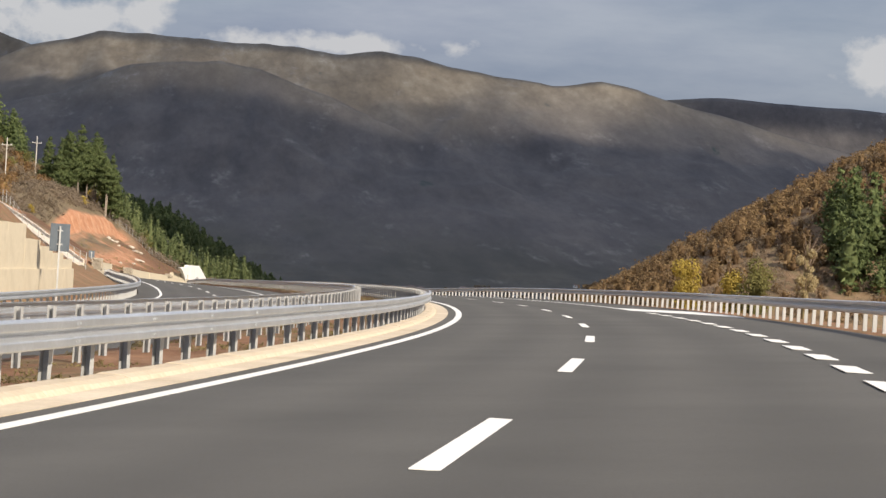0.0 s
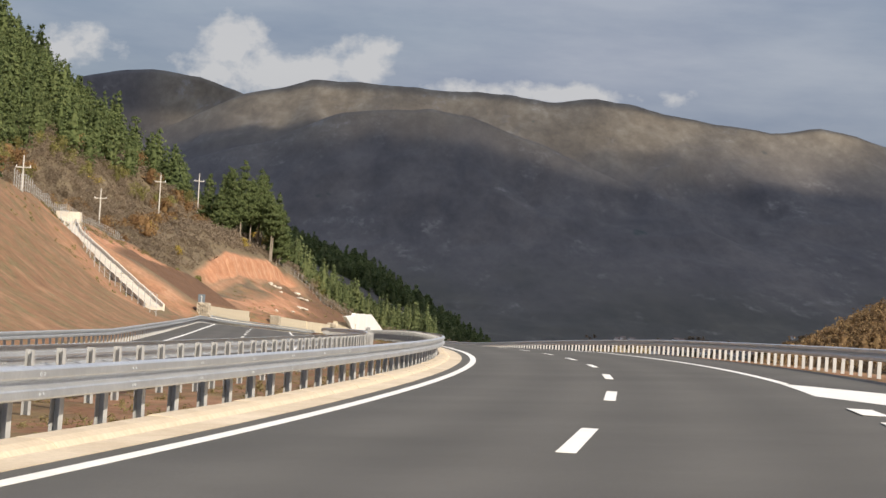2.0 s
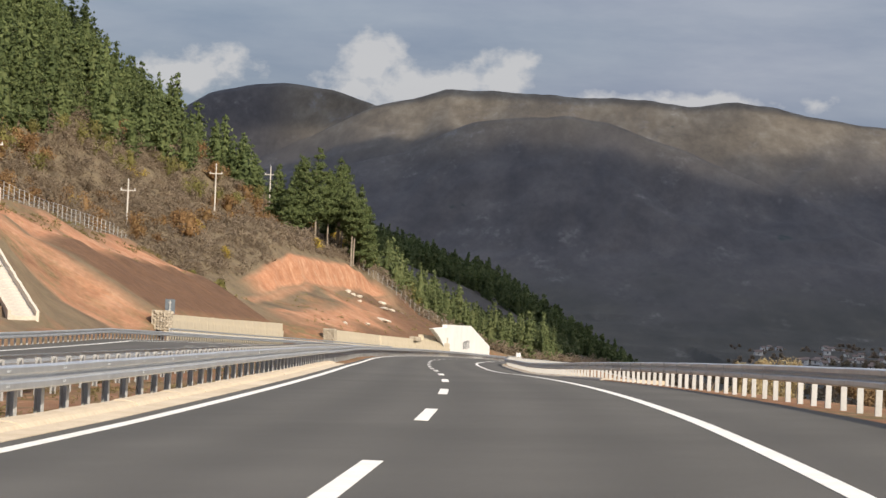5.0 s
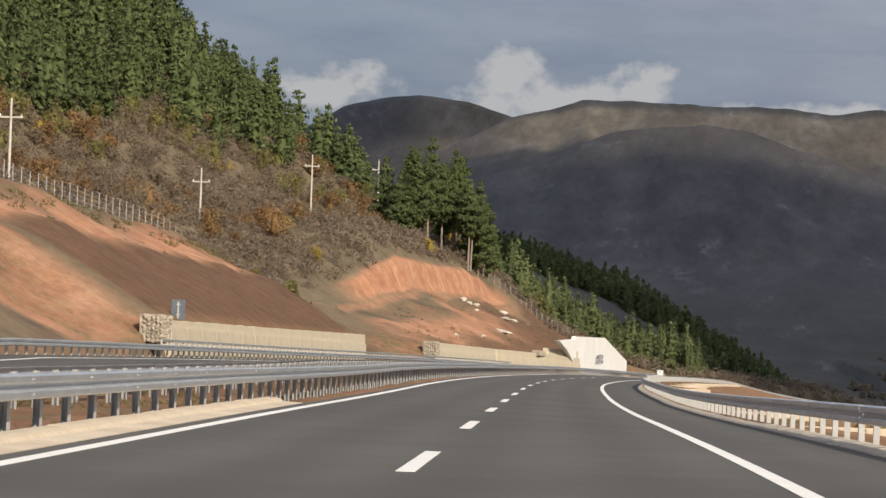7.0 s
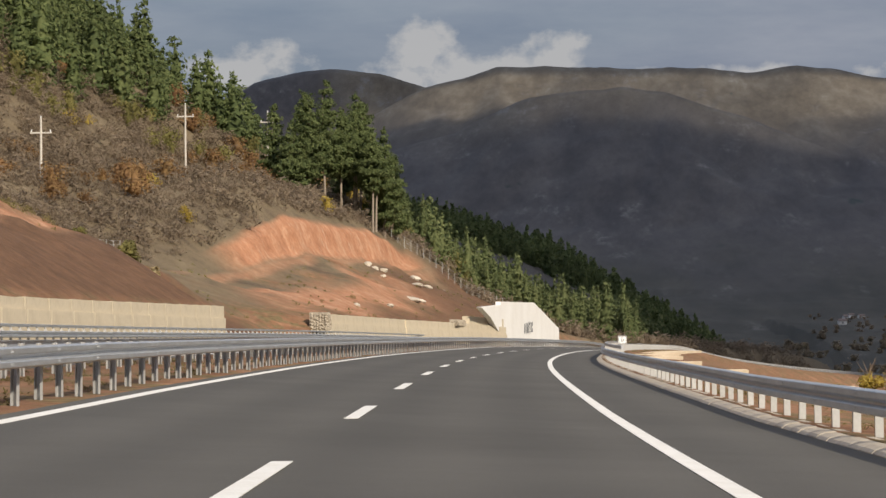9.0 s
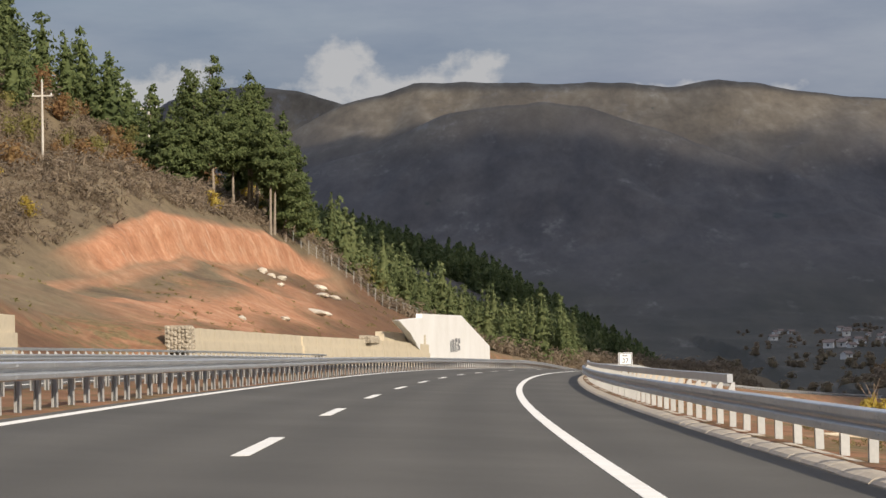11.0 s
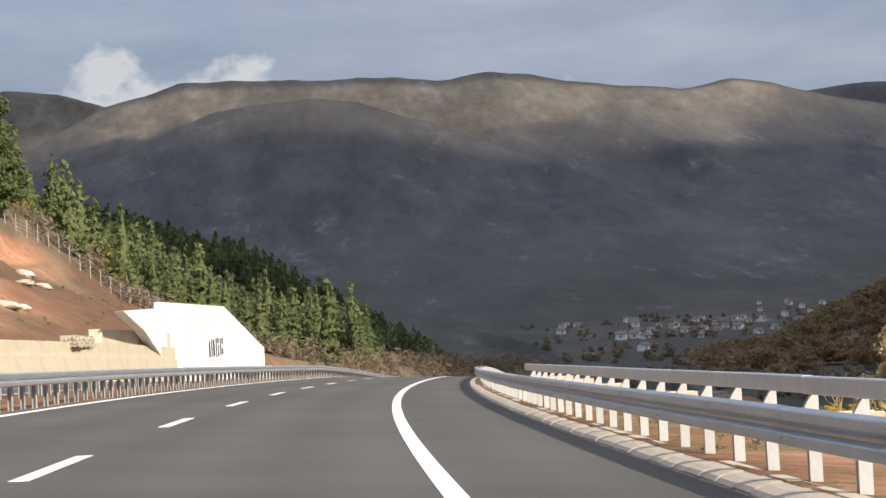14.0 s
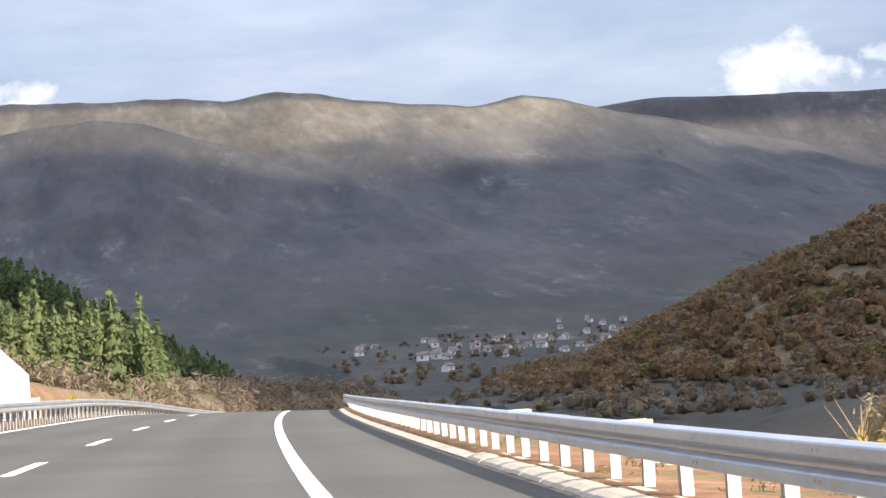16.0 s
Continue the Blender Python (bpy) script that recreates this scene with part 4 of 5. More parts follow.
def pine_proto(rng, height=14.0, radius=2.8, bare=0.3, count=220, size=0.75, taper=0.75, whorls=12, boughs=6, core=0.3):
    """Level boughs in whorls with gaps between them, on an uneven tapering outline; the sprays lie along the boughs and turn up at the tips."""
    z = np.linspace(bare, 0.97, whorls) + rng.normal(size=whorls) * 0.008
    k = (z - bare) / (1 - bare)
    width = radius * (1 - 0.93 * np.clip(k, 0, 1)) ** taper * np.clip(0.62 + 2.2 * k, 0, 1) * rng.uniform(0.78, 1.12, whorls)
    reach = rng.uniform(0.55, 1.15, (whorls, boughs))
    turn = rng.uniform(0, 6.28, whorls)
    rise = rng.normal(size=(whorls, boughs)) * 0.018 * height
    lean = rng.normal(size=2) * 0.02 * height
    area = (width + 0.25) ** 1.5
    w = rng.choice(whorls, count, p=area / area.sum())
    b = rng.integers(0, boughs, count)
    d = np.sqrt(rng.uniform(0.05, 1.0, count))
    reach_here = width[w] * reach[w, b]
    ang = turn[w] + b * 6.2832 / boughs + rng.normal(size=count) * 0.24 * (1.25 - 0.6 * d)
    r = reach_here * d
    p = np.stack([np.cos(ang) * r + lean[0] * z[w], np.sin(ang) * r + lean[1] * z[w],
                  height * z[w] + rise[w, b] + 0.22 * reach_here * d ** 2 - 0.06 * reach_here + rng.normal(size=count) * 0.012 * height], -1)
    out = np.stack([np.cos(ang) * 0.75, np.sin(ang) * 0.75, np.full(count, 0.55)], -1)
    tip = np.stack([rng.normal(size=6) * 0.05 + lean[0], rng.normal(size=6) * 0.05 + lean[1], height * rng.uniform(0.95, 1.03, 6)], -1)
    return joined(leaf_sprays(rng, p, out, size), leaf_sprays(rng, tip, np.tile([0.8, 0, 0.2], (6, 1)), size * 0.8, (0.25, 0.4)),
                  ragged_cone(rng, height * (bare + 0.03), height * 0.9, radius * core, 0.08))


def trunk_proto(height, r0, r1, sides=6, lean=0.0):
    v, f = [], []
    for z, r in ((-0.6, r0 * 1.2), (height * 0.25, r0 * 0.85), (height * 0.6, (r0 + r1) / 2), (height, r1)):
        for i in range(sides):
            a = 2 * math.pi * i / sides
            v.append((math.cos(a) * r + lean * z / height, math.sin(a) * r, z))
    for k in range(3):
        for i in range(sides):
            j = (i + 1) % sides
            a, b, c, d = k * sides + i, k * sides + j, (k + 1) * sides + j, (k + 1) * sides + i
            f += [(a, b, c), (a, c, d)]
    return np.array(v), np.array(f)


def bush_proto(rng, height=3.0, radius=1.7, count=70, size=0.55):
    a, d, h = rng.uniform(0, 6.28, 7), rng.uniform(0, radius * 0.75, 7), rng.uniform(0.4, 1.0, 7)
    c = rng.integers(0, 7, count)
    q = rng.normal(size=(count, 3))
    q /= np.linalg.norm(q, axis=1)[:, None]
    p = np.stack([np.cos(a[c]) * d[c], np.sin(a[c]) * d[c], height * h[c] * 0.6], -1) + q * (radius * 0.55 * rng.uniform(0.4, 1.0, count))[:, None]
    p[:, 2] = np.maximum(p[:, 2], 0.05)
    return leaf_sprays(rng, p, q + np.array([0, 0, 0.5]), size, (0.14, 0.32), 0.6)


def broad_proto(rng, height=9.0, radius=3.2, count=150, size=0.9, low=0.3, slim=(0.45, 0.85), core=0.3):
    """A round, lumpy crown of leaf sprays in clumps, denser outside."""
    clumps = 11
    a, d, h = rng.uniform(0, 6.28, clumps), rng.uniform(0.15, 1.0, clumps) * radius * 0.68, rng.uniform(low, 0.9, clumps)
    d = d * (1 - 0.55 * np.clip((h - 0.6) / 0.35, 0, 1))
    grow = rng.uniform(0.32, 0.52, clumps) * radius
    c = rng.integers(0, clumps, count)
    q = rng.normal(size=(count, 3))
    q /= np.linalg.norm(q, axis=1)[:, None]
    p = np.stack([np.cos(a[c]) * d[c], np.sin(a[c]) * d[c], height * h[c]], -1) + q * (grow[c] * rng.uniform(0.6, 1.05, count))[:, None]
    pieces = [leaf_sprays(rng, p, q + np.array([0, 0, 0.25]), size, slim, 0.35)]
    if core:
        pieces.append(ragged_cone(rng, height * low * 0.5, height * 0.8, radius * core, radius * core * 0.5))
    return joined(*pieces)


RNG = np.random.default_rng(7)
PINES = [pine_proto(RNG, 14.0, RNG.uniform(3.9, 5.2), 0.06, 500, 0.86, RNG.uniform(0.50, 0.75), 11, 7, 0.36) for _ in range(8)]
COARSE_PINES = [pine_proto(RNG, 14.0, RNG.uniform(4.0, 5.0), 0.05, 95, 2.2, 0.6, 8, 5, 0.45) for _ in range(5)]
YOUNG = [pine_proto(RNG, 12.0, RNG.uniform(3.6, 4.6), 0.02, 110, 1.7, 0.7, 9, 5, 0.4) for _ in range(6)]
FINE_YOUNG = [pine_proto(RNG, 12.0, RNG.uniform(3.3, 4.5), 0.02, 400, 0.80, RNG.uniform(0.60, 0.90), 12, 8, 0.34) for _ in range(8)]
BROADS = [broad_proto(RNG, 8.0, 4.6, 62, 1.7, 0.25, core=0.5) for _ in range(6)]
FINE_BROADS = [broad_proto(RNG, 7.5, 5.0, 330, 0.72, 0.2) for _ in range(6)]
HILL_BROADS = [broad_proto(RNG, 8.0, 4.8, 115, 1.05, 0.2, core=0.4) for _ in range(6)]
TWIGGY = [broad_proto(RNG, 7.0, 4.2, 150, 1.0, 0.2, (0.14, 0.32), 0.0) for _ in range(6)]
BUSHES = [bush_proto(RNG, 2.4, 2.3, 54, 0.85) for _ in range(8)]
TUFTS = [bush_proto(RNG, 2.4, 2.1, 24, 1.1) for _ in range(8)]


def in_view(s, n):
    """The stretch of the hillside that can be seen from the road."""
    return n < np.interp(s, [330, 430, 490, 550, 610, 650, 710, 770, 810, 870], [46, 58, 66, 79, 97, 114, 131, 153, 180, 212])


def drawn(count, s_range, n_range, keep, scale, kinds, stretch=(0.85, 1.2), sink=0.2):
    s = RNG.uniform(*s_range, count)
    n = RNG.uniform(*n_range, count)
    k = keep(s, n)
    s, n = s[k], n[k]
    x, y = sheet_place(s, n)
    z = ground_height(s, n) - sink
    return [(int(RNG.integers(kinds)), a, b, c, RNG.uniform(*scale), RNG.uniform(0, 6.28), RNG.uniform(*stretch)) for a, b, c in zip(x, y, z)]


def pine_edge(s):
    return np.interp(s, [420, 545, 590, 700, 745, 775, 800, 830], [64, 66, 86, 86, 80, 77, 79, 84]) + 6 * fractal(s / 40, s * 0, 2, 91)


hill_pines = drawn(2050, (470, 830), (58, 200), lambda s, n: (n > pine_edge(s)) & in_view(s, n), (0.6, 1.05), 8, (0.8, 1.1))
merged("pine_wood", PINES, hill_pines, PINE, "dense dark green pine wood on the hillside", "woodland")


def spur_edge(s):
    return np.interp(s, [772, 800, 840, 865, 925, 1000], [54, 37, 28, 26, 44, 60])


spur_near = drawn(700, (765, 925), (24, 85), lambda s, n: (n > spur_edge(s)) & (n < np.interp(s, [772, 805, 850, 925], [61, 63, 78, 62])), (0.45, 0.86), 8)
merged("pine_wood", FINE_YOUNG, spur_near, YOUNG_PINE, "young green pine wood running down the spur", "woodland")
spur_far = drawn(700, (915, 1000), (24, 100), lambda s, n: (n > spur_edge(s)) & (n < 60 + 0.4 * (1075 - s)), (0.6, 1.0), 6)
merged("pine_wood", YOUNG, spur_far, YOUNG_PINE, "young green pine wood at the far end of the spur", "woodland")
scrub = drawn(5200, (330, 830), (42, 100), lambda s, n: in_view(s, n) & (n > 45 + 2 * smooth(640, 680, s) + 4 * smooth(540, 570, s) * (1 - smooth(620, 650, s))) & (n < 78 + 22 * smooth(0, 1, (800 - s) / 40)) & (fractal(s / 18, n / 9, 3, 93) > -0.35)
              & ~((np.abs(n - 62 - 0.06 * (s - 640)) < 1.6) & (s > 640) & (s < 760)) & ~((n < 52.5) & (s > 700) & (s < 765) & (fractal(s / 5, n / 5, 2, 94) < -0.25)), (0.28, 0.95), 8)
merged("scrub", BUSHES, scrub, BARE, "leafless brown scrub on the slope", "scrub")
low_scrub = drawn(1500, (590, 775), (46.5, 66), lambda s, n: fractal(s / 7, n / 5, 2, 90) > -0.3, (0.16, 0.5), 8)
merged("scrub", BUSHES, low_scrub, BARE, "low brown scrub and dry stalks above the clay face", "scrub")
thicket = drawn(1600, (450, 830), (54, 104), lambda s, n: in_view(s, n) & (n > 63 + 6 * fractal(s / 25, n / 25, 2, 96)) & (n < pine_edge(s) + 6) & (fractal(s / 22, n / 16, 3, 92) > -0.25), (0.28, 0.6), 6, (0.7, 1.0))
merged("thicket", TWIGGY, thicket, BARE, "leafless brown thicket below the pine wood", "scrub")
foot = drawn(1500, (760, 1000), (22.3, 70), lambda s, n: (n > np.interp(s, [760, 790, 830], [47, 36, 22.5])) & (n < np.interp(s, [755, 800, 850, 925, 1000], [54, 40, 29, 44, 60])), (0.5, 1.25), 8)
merged("scrub", BUSHES, foot, BARE, "leafless brown bushes at the foot of the spur", "scrub")
tufts = drawn(2300, (330, 790), (24, 46), lambda s, n: (fractal(s / 16, n / 5, 4, 77) > 0.02) & ((n < 41) | (s < 640)) & ~((s > 422) & (s < 560) & (n < 33)), (0.07, 0.22), 8)
merged("grass_tufts", TUFTS, tufts, OLIVE, "olive grass tufts and weeds on the bare cut", "grass")
dry = drawn(900, (400, 560), (36.5, 45), lambda s, n: fractal(s / 12, n / 4, 3, 98) > -0.1, (0.10, 0.30), 8)
merged("grass_tufts", TUFTS, dry, DRY_GRASS, "dry yellow-olive grass along the top of the cut", "grass")
median_grass = drawn(4600, (62, 420), (5.15, 8.9), lambda s, n: (fractal(s / 3, n / 1.2, 3, 99) > -0.05) & (np.abs(n - 7.75) > 0.25), (0.03, 0.085), 8, (0.5, 1.0), 0.03)
merged("grass_tufts", TUFTS, median_grass, DRY_GRASS, "straw-coloured grass tufts on the soil of the median", "grass")
verge_grass = drawn(1500, (330, 640), (-9.5, -6.6), lambda s, n: fractal(s / 3, n / 1.2, 3, 100) > 0.02, (0.03, 0.075), 8, (0.5, 1.0), 0.03)
merged("grass_tufts", TUFTS, verge_grass, DRY_GRASS, "thin dry weeds on the red verge behind the kerb", "grass")
autumn = drawn(420, (450, 790), (56, 100), lambda s, n: in_view(s, n) & (n < pine_edge(s) + 8) & (fractal(s / 30, n / 20, 2, 95) > 0.0), (0.30, 0.66), 6, (0.75, 1.0))
merged("autumn_scrub", FINE_BROADS, autumn, AUTUMN, "rust-brown and ochre bushes among the scrub", "scrub")
yellow = drawn(120, (560, 1000), (48, 92), lambda s, n: fractal(s / 30, n / 20, 2, 97) > 0.05, (0.2, 0.45), 6)
merged("yellow_scrub", FINE_BROADS, yellow, YELLOW, "yellow-leaved bushes at the wood's edge", "scrub")
edge_trees = drawn(420, (560, 850), (40, 100), lambda s, n: ((np.abs(n - pine_edge(s) + 2) < 5) & (s < 770)) | ((s > 765) & (s < 815) & (n > spur_edge(s) - 5) & (n < spur_edge(s) + 7)), (0.3, 0.6), 6)
merged("olive_scrub", FINE_BROADS, edge_trees, OLIVE, "olive and yellowing broadleaf trees at the edge of the pines", "scrub")


def far_wood(name, count, x_range, y_range, keep, scale, protos, mat, label, stretch=(0.8, 1.2)):
    x, y = RNG.uniform(*x_range, count), RNG.uniform(*y_range, count)
    k = keep(x, y)
    x, y = x[k], y[k]
    z = far_height(x, y) - 0.5
    places = [(int(RNG.integers(len(protos))), a, b, c, RNG.uniform(*scale), RNG.uniform(0, 6.28), RNG.uniform(*stretch)) for a, b, c in zip(x, y, z)]
    return merged(name, protos, places, mat, label, "woodland")


far_wood("autumn_wood", 2700, (140, 410), (1250, 1640), lambda x, y: (far_height(x, y) > -43) & (fractal(x / 60, y / 60, 3, 113) > -0.12), (0.6, 1.1), BROADS, RUSSET, "rust-brown autumn wood on the hill across the valley", (0.55, 0.85))
far_wood("bare_wood", 1300, (130, 400), (1180, 1640), lambda x, y: (far_height(x, y) > -44) & (fractal(x / 60, y / 60, 3, 113) < 0.1), (0.5, 1.0), BROADS, BARE, "leafless brown wood on the hill across the valley", (0.55, 0.85))
far_wood("olive_wood", 320, (140, 400), (1250, 1640), lambda x, y: (far_height(x, y) > -43) & (fractal(x / 45, y / 45, 3, 117) > 0.12), (0.6, 1.0), BROADS, OLIVE, "olive trees in patches on the autumn hill", (0.55, 0.85))
far_wood("bare_wood", 900, (70, 320), (1180, 2000), lambda x, y: (fractal(x / 80, y / 80, 3, 111) > -0.1) & (x > 60 + 0.06 * (y - 1180)), (0.45, 1.0), BROADS, VALLEY, "leafless grey-brown wood on the valley floor", (0.55, 0.8))
far_wood("bare_wood", 420, (90, 450), (1850, 2700), lambda x, y: (fractal(x / 70, y / 140, 3, 121) > -0.15) & (x > 14 + (y - 500) * 0.07), (0.4, 0.8), BROADS, BARE, "leafless trees between the village houses", (0.5, 0.8))
far_wood("pine_wood", 1300, (-150, 62), (1340, 1470), lambda x, y: far_height(x, y) > -44, (0.5, 0.85), COARSE_PINES, PINE, "dark pine wood on the spur across the side valley")
far_wood("autumn_wood", 1450, (78, 192), (612, 760), lambda x, y: (far_height(x, y) > -22) & (fractal(x / 40, y / 40, 3, 115) > -0.4), (0.32, 0.62), HILL_BROADS, RUSSET, "russet autumn wood on the near hill beside the road")
far_wood("pine_wood", 46, (138, 180), (598, 630), lambda x, y: x > 138, (0.7, 1.25), PINES, PINE, "dark pines at the foot of the autumn hill")
far_wood("autumn_wood", 210, (92, 186), (576, 616), lambda x, y: fractal(x / 12, y / 12, 2, 123) > -0.3, (0.22, 0.42), HILL_BROADS, RUSSET, "low russet trees at the foot of the near hill")
far_wood("bare_wood", 260, (90, 186), (572, 612), lambda x, y: x > 90, (0.28, 0.5), TWIGGY, BARE, "leafless shrubs at the foot of the near hill")
far_wood("bare_wood", 450, (80, 192), (606, 760), lambda x, y: far_height(x, y) > -24, (0.3, 0.6), TWIGGY, BARE, "leafless trees on the near hill beside the road")


def hero_pine(s, n, height, spread, bare, seed):
    rng = np.random.default_rng(seed)
    tree = tagged(new("pine_tree"), "tall dark green pine with a bare pale lower trunk", "tree", "grove of tall pines above the cut")
    tree.location = (*(float(q) for q in sheet_place(np.array(s), np.array(n))), float(ground_height(np.array(s), np.array(n))) - 0.2)

    def mesh(name, v, f, mat):
        me = bpy.data.meshes.new(name)
        me.from_pydata(v.tolist(), [], f.tolist())
        me.materials.append(mat)
        return me
    v, f = trunk_proto(height * 0.93, 0.19, 0.05, 8, rng.uniform(-0.5, 0.5))
    part("trunk", mesh("trunk", v, f, PALE_BARK), None, tree)
    v, f = pine_proto(rng, height, spread, bare, 5200, 0.44, rng.uniform(0.62, 0.85), 14, 8, 0.12)
    part("crown", mesh("crown", v, f, PINE), None, tree)
    return tree


for i, (s, n, height, spread, bare) in enumerate((
        (730.4, 57.0, 11.0, 4.1, 0.10), (733.5, 55.4, 17.0, 5.4, 0.20), (737.5, 53.6, 18.8, 5.2, 0.26), (741.6, 52.0, 15.5, 4.2, 0.34), (745.6, 51.0, 16.5, 3.6, 0.42),
        (749.4, 51.5, 18.8, 5.2, 0.38), (753.3, 51.8, 17.4, 4.1, 0.36), (740.3, 46.7, 15.8, 3.6, 0.45), (744.1, 47.1, 14.8, 3.3, 0.42), (748.1, 46.6, 17.4, 4.3, 0.16),
        (755.9, 47.2, 13.6, 4.1, 0.06), (761.0, 48.5, 11.5, 3.8, 0.05), (735.0, 61.0, 14.5, 4.6, 0.12), (743.0, 58.5, 16.0, 4.8, 0.20), (757.5, 55.5, 14.5, 4.3, 0.15))):
    hero_pine(s, n, height, spread, bare, 100 + i)


# ------------------------------------------------------------------ poles, fences, signs
def pole(s, n, height):
    x, y = (float(v) for v in sheet_place(np.array(s), np.array(n)))
    power_pole(x, y, float(ground_height(np.array(s), np.array(n))), height, "pale power pole with a crossarm on the hillside")


def far_pole(x, y, top):
    z = float(far_height(np.array(x), np.array(y)))
    power_pole(x, y, z, top - z, "pale power pole with a crossarm among the far pines")


def power_pole(x, y, z, height, label):
    thing = tagged(new("power_pole"), label, "pole", "power poles on the hillside")
    thing.location = (x, y, z)
    v, f = trunk_proto(height, 0.17, 0.11, 8)
    me = bpy.data.meshes.new("shaft")
    me.from_pydata(v.tolist(), [], f.tolist())
    me.materials.append(POLE_MAT)
    part("shaft", me, None, thing)
    bm = bmesh.new()
    box(bm, -1.25, 1.25, -0.07, 0.07, height - 1.75, height - 1.58)
    crossarm = part("crossarm", bm, POLE_MAT, thing)
    for a in (-1.1, 0.0, 1.1):
        bm = bmesh.new()
        prism(bm, [(0.06 * math.cos(q), 0.06 * math.sin(q)) for q in np.linspace(0, 2 * math.pi, 7)[:-1]], 0, 0.28)
        me = finish("insulator", bm, SIGN_WHITE)
        ob = part("insulator", me, None, crossarm, "small white insulator")
        ob.matrix_basis = pose(a, 0, height - 1.58 if a else height, 0, -90, 0)
    return thing


pole(629.5, 63.7, 7.6)
pole(704.6, 66.2, 11.6)
pole(766.0, 71.0, 9.8)
pole(531, 59.4, 10.0)
far_pole(-1.1, 1439.0, -5.0)
far_pole(-12.0, 1409.0, -4.5)


def fence(points, label):
    """Thin posts with wires, along a line of (s, n)."""
    thing = tagged(new("fence"), label, "fence")
    s = np.array([p[0] for p in points])
    n = np.array([p[1] for p in points])
    x, y = sheet_place(s, n)
    z = ground_height(s, n)
    thing.location = (float(x[0]), float(y[0]), float(z[0]))
    bm = bmesh.new()
    box(bm, -0.03, 0.03, -0.03, 0.03, -0.3, 1.9)
    me = finish("fence_post", bm, POST_STEEL)
    for a, b, c in zip(x, y, z):
        child("fence_post", me, thing, Matrix.Translation((float(a), float(b), float(c))))
    for h in (0.3, 0.7, 1.1, 1.5, 1.9):
        cu = bpy.data.curves.new("wire", "CURVE")
        cu.dimensions, cu.bevel_depth, cu.bevel_resolution = "3D", 0.012, 0
        sp = cu.splines.new("POLY")
        sp.points.add(len(x) - 1)
        for i, (a, b, c) in enumerate(zip(x, y, z)):
            sp.points[i].co = (a - thing.location.x, b - thing.location.y, c - thing.location.z + h, 1)
        cu.materials.append(STEEL)
        ob = new("wire", cu)
        ob.parent = thing
    return thing


fence([(380 + 3 * i, 40.2 + 0.07 * i) for i in range(72)], "wire fence on thin posts along the top of the cut")
fence([(752 + 2.2 * i, 47.5 - 0.55 * i) for i in range(24)], "wire fence on thin posts above the white wall")


def road_sign(s, n, dz, w, h, foot, mat, label, category="road sign", turn=0.0, text=None, back=False):
    m = road_pose(s, n, dz) @ pose(0, 0, 0, 0, 0, -90 + turn)
    thing = tagged(new("road_sign"), label, category)
    thing.matrix_basis = m
    bm = bmesh.new()
    near = (-0.10, -0.02) if back else (0.03, 0.11)
    box(bm, -0.04, 0.04, *near, -0.6, foot + h * 0.9)
    part("post", bm, POST_STEEL, thing)
    if back:
        for z in (0.25, 0.75):
            bm = bmesh.new()
            box(bm, -0.13, 0.13, -0.03, -0.004, foot + h * z - 0.03, foot + h * z + 0.03)
            part("clamp", bm, POST_STEEL, thing, "pale steel clamp")
    bm = bmesh.new()
    box(bm, -w / 2, w / 2, 0.0, 0.028, foot, foot + h)
    bmesh.ops.bevel(bm, geom=bm.edges[:], offset=0.01, segments=1, affect="EDGES")
    plate = part("plate", bm, mat, thing)
    if text:
        bm = bmesh.new()
        for x0, x1, z0, z1 in ((-w / 2 + 0.03, w / 2 - 0.03, foot + 0.025, foot + 0.045), (-w / 2 + 0.03, w / 2 - 0.03, foot + h - 0.045, foot + h - 0.025),
                               (-w / 2 + 0.025, -w / 2 + 0.045, foot + 0.03, foot + h - 0.03), (w / 2 - 0.045, w / 2 - 0.025, foot + 0.03, foot + h - 0.03)):
            box(bm, x0, x1, -0.006, -0.001, z0, z1)
        for x0 in (-0.1, -0.035, 0.03):
            box(bm, x0, x0 + 0.05, -0.006, -0.001, foot + h * 0.72, foot + h * 0.80)
        part("border", bm, DARK, plate, "dark border and small marks")
        cu = bpy.data.curves.new("numerals", "FONT")
        cu.body, cu.size, cu.extrude, cu.align_x = text, h * 0.52, 0.002, "CENTER"
        cu.materials.append(DARK)
        ob = new("numerals", cu)
        ob.parent = plate
        ob.matrix_basis = pose(0, -0.005, foot + h * 0.22, 90, 0, 0)
    return thing


road_sign(489.7, -7.5, 0.0, 0.50, 0.46, 0.88, SIGN_WHITE, "white square kilometre sign behind the guardrail", text="37", turn=4)
road_sign(433.6, 22.75, 0.2, 0.85, 1.25, 1.75, SIGN_BACK, "blue-grey back of a road sign behind the stone wall", turn=6, back=True)
road_sign(172, 22.0, 0.2, 0.92, 1.3, 2.1, SIGN_BACK, "blue-grey back of a road sign beside the far carriageway", turn=6, back=True)


# ------------------------------------------------------------------ village
ROOF = mottled("roof_tiles", (0.17, 0.135, 0.12), (0.27, 0.21, 0.185), 0.5, 4.0, 0.9)
HOUSE_WHITE = mottled("house_plaster", (0.74, 0.73, 0.70), (0.84, 0.83, 0.80), 0.3, 4.0, 0.9)


